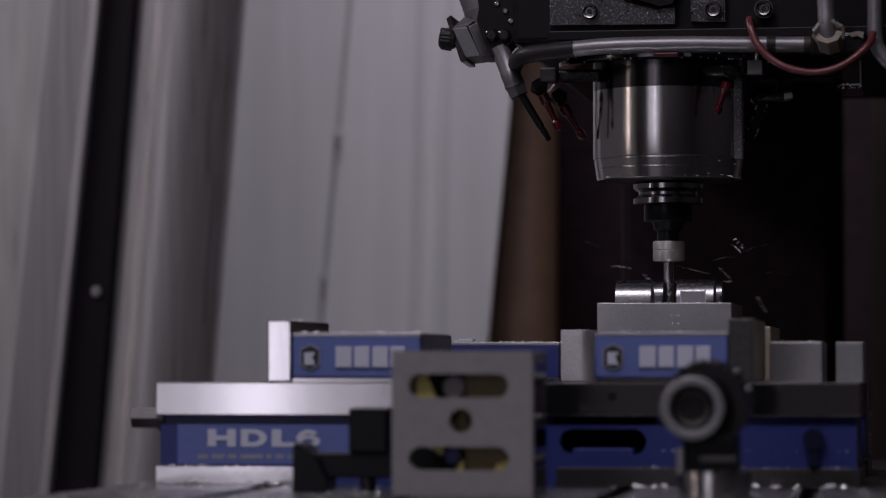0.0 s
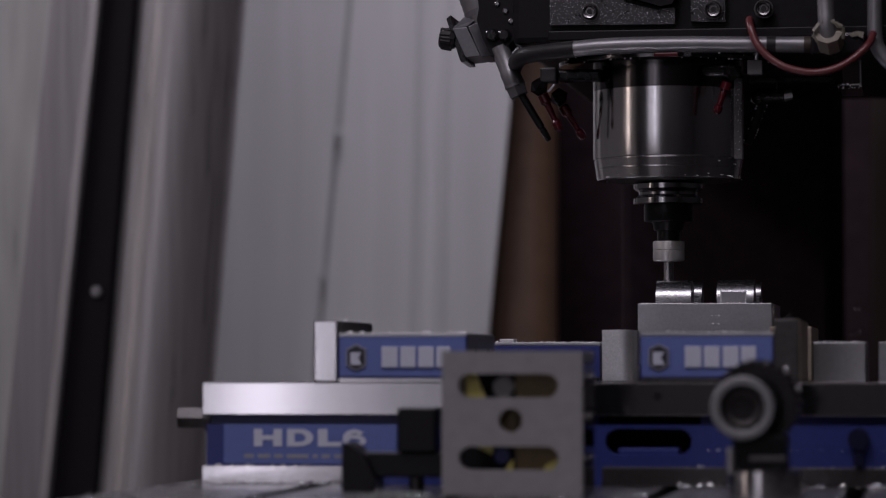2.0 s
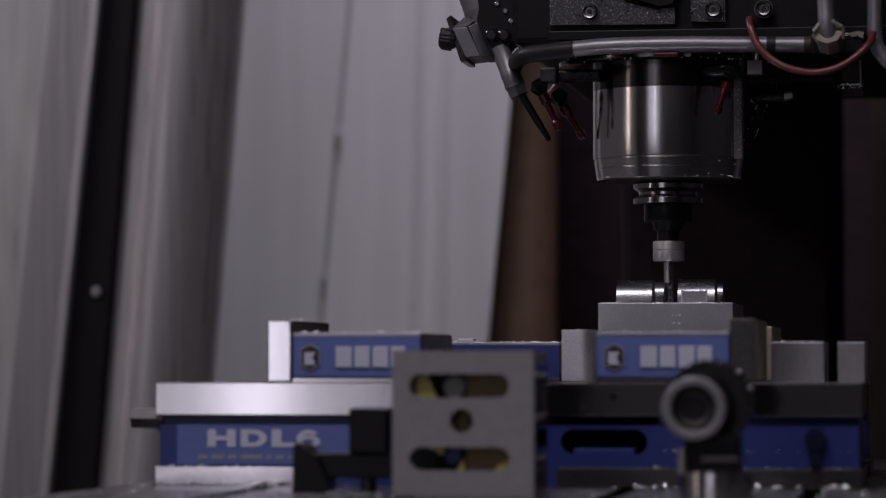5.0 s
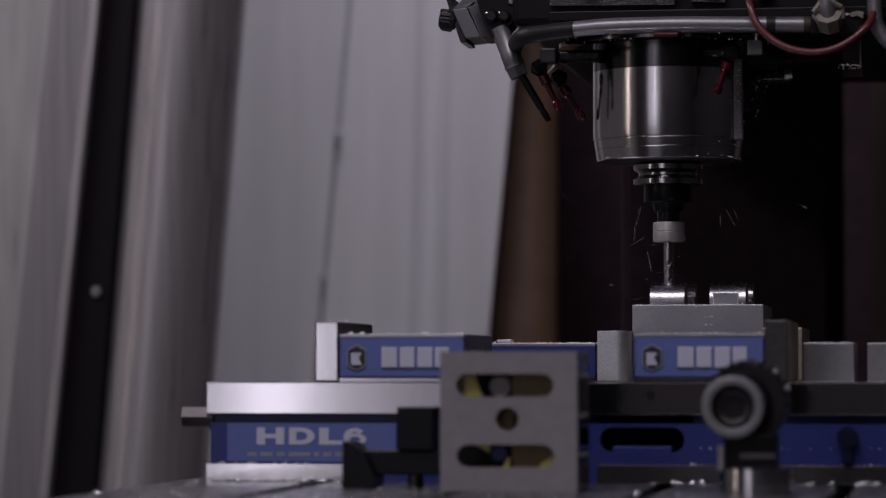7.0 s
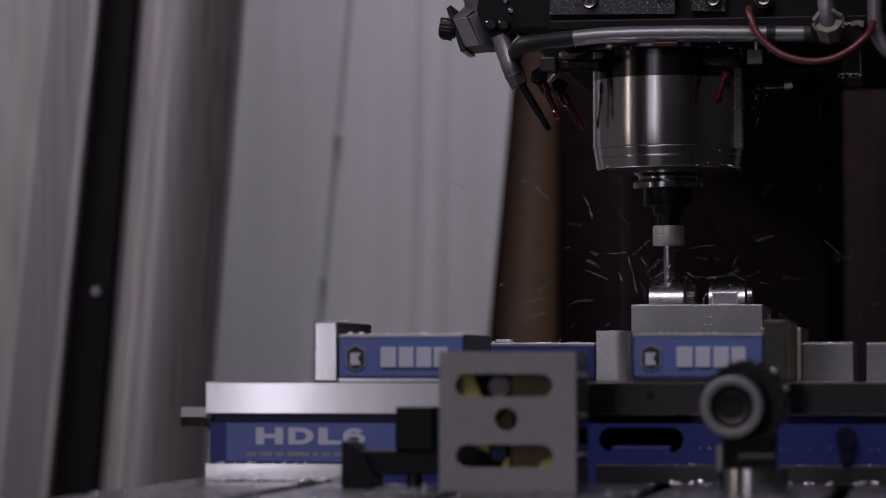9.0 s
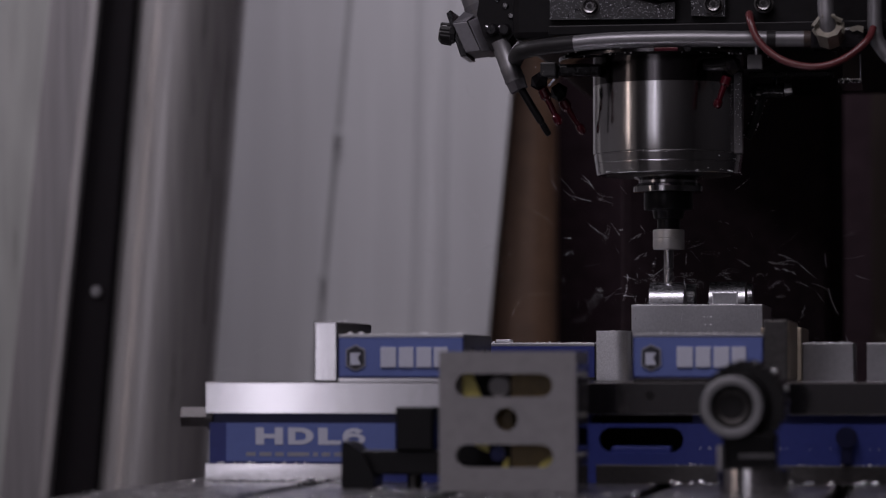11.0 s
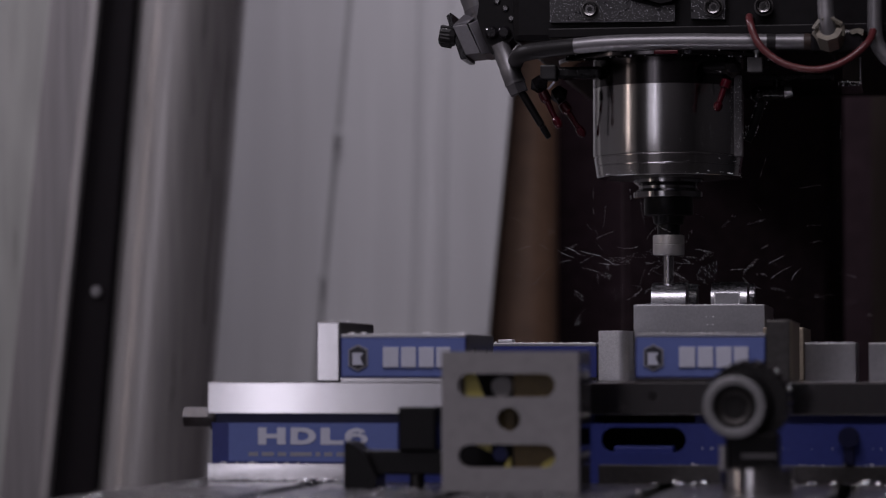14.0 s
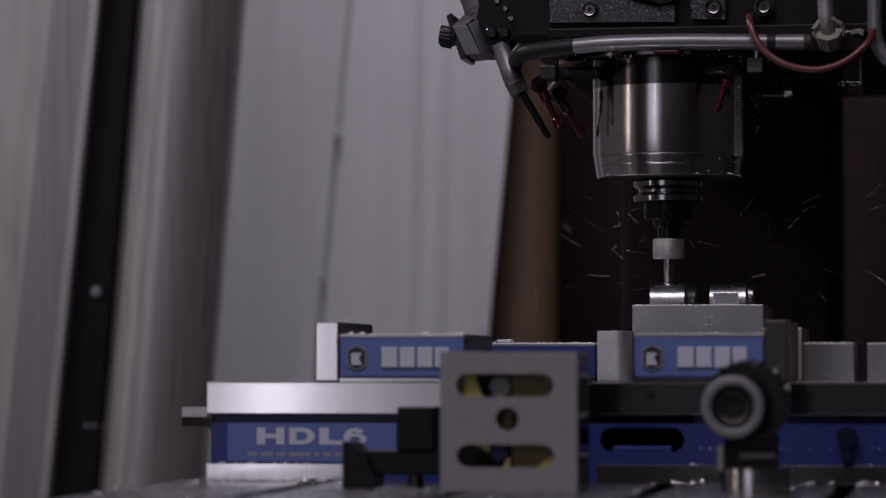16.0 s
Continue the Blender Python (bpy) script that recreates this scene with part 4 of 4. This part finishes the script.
def tool():
    t = thing("tool_holder", (0.0, 0.0, 0.2064), "black collet tool holder with a spinning end mill", "tool holder")
    part("flange", lathe([(0.018, 0.2790), (0.0240, 0.2788), (0.0300, 0.2775), (0.0318, 0.2765), (0.0318, 0.2722), (0.0285, 0.2700), (0.0270, 0.2690), (0.0270, 0.2668), (0.0285, 0.2655), (0.0318, 0.2635), (0.0318, 0.2590), (0.0300, 0.2580), (0.0225, 0.2580)], (0, 0, 0), None, 64), HOLDER_STEEL, t, "bright steel flange", True)
    part("body", lathe([(0.0222, 0.2582), (0.0224, 0.2570), (0.0224, 0.2440), (0.0216, 0.2428), (0.0152, 0.2424), (0.0146, 0.2415), (0.0134, 0.2356), (0.0128, 0.2348), (0.0104, 0.2344), (0.0102, 0.2250)], (0, 0, 0), None, 64), HOLDER_BLACK, t, "black oxide holder body", True)
    part("collet_nut", lathe([(0.0128, 0.2250), (0.0140, 0.2245), (0.0143, 0.2235), (0.0143, 0.2172), (0.0138, 0.2168), (0.0138, 0.2162), (0.0143, 0.2158), (0.0143, 0.2082), (0.0135, 0.2070), (0.0055, 0.2066)], (0, 0, 0), None, 48), NUT_STEEL, t, "satin steel collet nut", True)
    part("shank", lathe([(0.0045, 0.1900), (0.0045, 0.2080)], (0, 0, 0), None, 24), CARBIDE, t, "", True)
    mill = bmesh.new()
    n, rings = 24, []
    for k in range(15):
        z, tw = 0.1700 + 0.0200 * k / 14, 0.20 * k
        rings.append([mill.verts.new(((0.0045 - 0.0004 * (j % 8 in (5, 6, 7))) * math.cos(tw + 2 * math.pi * j / n), (0.0045 - 0.0004 * (j % 8 in (5, 6, 7))) * math.sin(tw + 2 * math.pi * j / n), z)) for j in range(n)])
    for lo, hi in zip(rings, rings[1:]):
        for k in range(n):
            mill.faces.new((lo[k], lo[(k + 1) % n], hi[(k + 1) % n], hi[k]))
    mill.faces.new(rings[0][::-1]), mill.faces.new(rings[-1])
    part("end_mill", mill, CARBIDE, t, "fluted carbide end mill", True)
    HEADED.append((t, True))


def head_drops():
    def on_nose(rng):
        a = rng.uniform(math.pi, 2 * math.pi)
        return (0.0676 * math.cos(a), 0.0676 * math.sin(a), rng.uniform(0.29, 0.36))
    def on_rim(rng):
        a = rng.uniform(math.pi, 2 * math.pi)
        return (0.0660 * math.cos(a), 0.0660 * math.sin(a), rng.uniform(0.2798, 0.2830))
    def on_right(rng):
        return (rng.uniform(0.062, 0.069), -0.0305, rng.uniform(0.298, 0.369))
    def on_tube(rng):
        a = rng.uniform(1.15 * math.pi, 1.9 * math.pi)
        return (0.0985 * math.cos(a), 0.0985 * math.sin(a), rng.choice((0.3818, 0.3824, 0.3868)))
    def on_bracket(rng):
        return (rng.uniform(0.153, 0.175), -0.0345, rng.uniform(0.3582, 0.3625))
    def on_nozzle(rng):
        f = rng.random()
        return (0.0865 - 0.014 * f + rng.choice((-0.0045, 0.0045)), 0.001, 0.352 - 0.038 * f)
    none = (0, 0)
    scatter("coolant_drops", [(60, none, none, on_nose, 0.0002, 0.0006, 0.9), (26, none, none, on_rim, 0.0002, 0.0009, 0.9), (45, none, none, on_right, 0.0002, 0.0007, 0.9),
                              (34, none, none, on_tube, 0.0003, 0.0011, 0.9), (22, none, none, on_bracket, 0.0003, 0.0012, 0.9),
                              (24, none, none, on_nozzle, 0.0003, 0.0012, 1.0)], DROPLET, "clear coolant drops clinging to the spindle head", "coolant drops", 8, HEADED)


spindle_head()
tool()
head_drops()

# ---------- flying chips and coolant drops ----------
SPRAY = []


def flying_chips():
    rng = random.Random(5)
    starts = [rng.uniform(-0.3, 0.1) for k in range(8)] + [rng.uniform(0.2, 4.4) for k in range(12)] + [rng.uniform(6.75, 7.4) for k in range(10)] + [7.3 + 8.6 * (k + rng.random()) / 620 for k in range(620)]
    for t0 in starts:
        turn, rise, speed = rng.uniform(0, 2 * math.pi), radians(rng.uniform(-4, 66)), rng.uniform(0.35, 1.05)
        vel = Vector((math.cos(turn) * math.cos(rise), 0.3 * math.sin(turn) * math.cos(rise), math.sin(rise))) * speed
        way = (vel + Vector((0, 0, -0.35))).normalized()
        along = way.to_track_quat("X", "Z").to_matrix().to_4x4()
        heavy = t0 < 0.15
        verts, faces = [], []
        for k in range(rng.choice((2, 3, 4, 5, 7))):
            long = min(rng.uniform(0.003, 0.0115) * (1.3 if heavy else 1), 0.018 / max(0.05, abs(way.z)))
            r = rng.uniform(0.00010, 0.00023) * (2.2 if heavy else 1)
            c = Vector((rng.gauss(0, 0.055), rng.uniform(-0.020, 0.020), rng.uniform(-0.020, 0.022)))
            lie = along @ Euler((0, rng.gauss(0, 0.40), 0)).to_matrix().to_4x4()
            bow = rng.uniform(-0.0013, 0.0010)
            u = -1.0
            while u < 1.0:
                step = rng.uniform(0.08, 0.40)
                a, b = u, min(1.0, u + step * rng.uniform(0.25, 0.9))
                thick = r * rng.choice((0.6, 0.8, 1.1, 2.2))
                o = len(verts)
                for f, w in ((0.0, 0.25 * r), (0.35, thick), (1.0, 0.2 * r)):
                    q = a + (b - a) * f
                    verts += [c + lie @ Vector((q * long, w * math.cos(g), bow * (q * q - 0.3) + w * math.sin(g))) for g in (0.0, 1.571, 3.142, 4.712)]
                for n in (0, 4):
                    faces += [(o + n + g, o + n + (g + 1) % 4, o + n + 4 + (g + 1) % 4, o + n + 4 + g) for g in range(4)]
                u += step
        me = bpy.data.meshes.new("chip_spray")
        me.from_pydata(verts, [], faces)
        me.materials.append(DROPLET if rng.random() < 0.6 else CHIP)
        at = Vector((0.010, -0.035, 0.040))
        ob = tagged(new("chip_spray", me), "bright aluminium chips and coolant drops thrown by the cutter", "flying chips", "chips in flight", "stuff")
        ob.location = at
        SPRAY.append((ob, at, t0, vel, [rng.uniform(-25, 25) for a in range(3)]))


flying_chips()


# ---------- what moves ----------
# table: seconds, metres along and across
TABLE = [(0.0, -0.0240, -0.0740), (0.3, -0.0245, -0.0675), (0.5, -0.0230, -0.0635), (0.7, -0.0190, -0.0600), (1.0, -0.0135, -0.0575), (1.5, -0.0018, -0.0565), (1.9, 0.0085, -0.0575), (2.2, 0.0120, -0.0605),
         (2.5, 0.0128, -0.0660), (2.8, 0.0133, -0.0730), (3.0, 0.0131, -0.0780), (3.2, 0.0115, -0.0830), (3.5, 0.0060, -0.0870), (4.0, -0.0063, -0.0895), (4.2, -0.0108, -0.0900),
         (4.5, -0.0170, -0.0895), (4.8, -0.0210, -0.0860), (5.1, -0.0225, -0.0800), (5.4, -0.0220, -0.0740), (5.8, -0.0150, -0.0480), (6.1, -0.0070, -0.0215), (6.3, -0.0029, -0.0085), (6.5, 0.0, 0.0), (6.8, 0.0, 0.0)]
HEAD = [(0.0, -0.0174), (4.2, -0.0174), (5.2, -0.0174), (5.5, 0.0120), (5.8, 0.0174), (6.3, 0.0172), (6.5, 0.0166), (6.75, 0.0080), (7.0, 0.0), (16.0, -0.0152)]


def table_rows():
    rows = list(TABLE)
    for k in range(136):
        t = 7.0 + k / 15
        a = 2 * math.pi * (t - 7.0) / 0.3201
        grow = min(1.0, k / 4)
        rows.append((t, -0.0003 + grow * (0.00067 * math.cos(a) - 0.00090 * math.sin(a)), -0.0008 + grow * (0.00067 * math.sin(a) + 0.00090 * math.cos(a))))
    return rows


def head_at(t):
    for (a, za), (b, zb) in zip(HEAD, HEAD[1:]):
        if a <= t <= b:
            return za + (zb - za) * (t - a) / (b - a)
    return HEAD[-1][1]


def flight(at, t0, vel, spin):
    """Rest in the cut, fly in an arc, drop to the floor of the machine."""
    path = [(t0, at, 0.0), (t0 + 0.034, Vector((0.0, 0.0, 0.166)), 0.05)]
    for k in (0.1, 0.2, 0.3, 0.4, 0.55, 0.7):
        path.append((t0 + 0.034 + k, Vector((0, 0, 0.166)) + vel * k + Vector((0, 0, -0.95 * k * k)), k))
    end = path[-1][1] + vel * 0.5
    path.append((t0 + 1.15, Vector((end.x * 1.5, end.y * 1.5, -0.92)), 1.0))
    keys = [(t, pose(*p, *[a * k for a in spin])) for t, p, k in path if 0.0 < t < 16.0]
    if t0 < 0:
        later = path[[t > 0 for t, p, k in path].index(True)]
        before = path[[t > 0 for t, p, k in path].index(True) - 1]
        f = -before[0] / (later[0] - before[0])
        keys.insert(0, (0.0, pose(*before[1].lerp(later[1], f), *[a * (before[2] + (later[2] - before[2]) * f) for a in spin])))
    else:
        keys.insert(0, (0.0, pose(*at)))
    last = [q for q in path if q[0] <= 16.0][-1]
    following = [q for q in path if q[0] > 16.0]
    if following:
        f = (16.0 - last[0]) / (following[0][0] - last[0])
        keys.append((16.0, pose(*last[1].lerp(following[0][1], f), *[a * last[2] for a in spin])))
    else:
        keys.append((16.0, pose(*last[1], *[a * last[2] for a in spin])))
    return keys


def motions():
    for ob, at, t0, vel, spin in SPRAY:
        walk(ob, flight(at, t0, vel, spin))
    rows = table_rows()
    for ob in CARRIED:
        at = ORIGIN[ob.name]
        walk(ob, [(t, pose(at.x + dx, at.y + dy, at.z)) for t, dx, dy in rows])
    for ob, spins in HEADED:
        at = ORIGIN[ob.name]
        if spins:
            walk(ob, [(k / 10, pose(at.x, at.y, at.z + head_at(k / 10), 0, 0, 83.0 * k)) for k in range(161)])
        else:
            walk(ob, [(t, pose(at.x, at.y, at.z + dz)) for t, dz in HEAD])


motions()
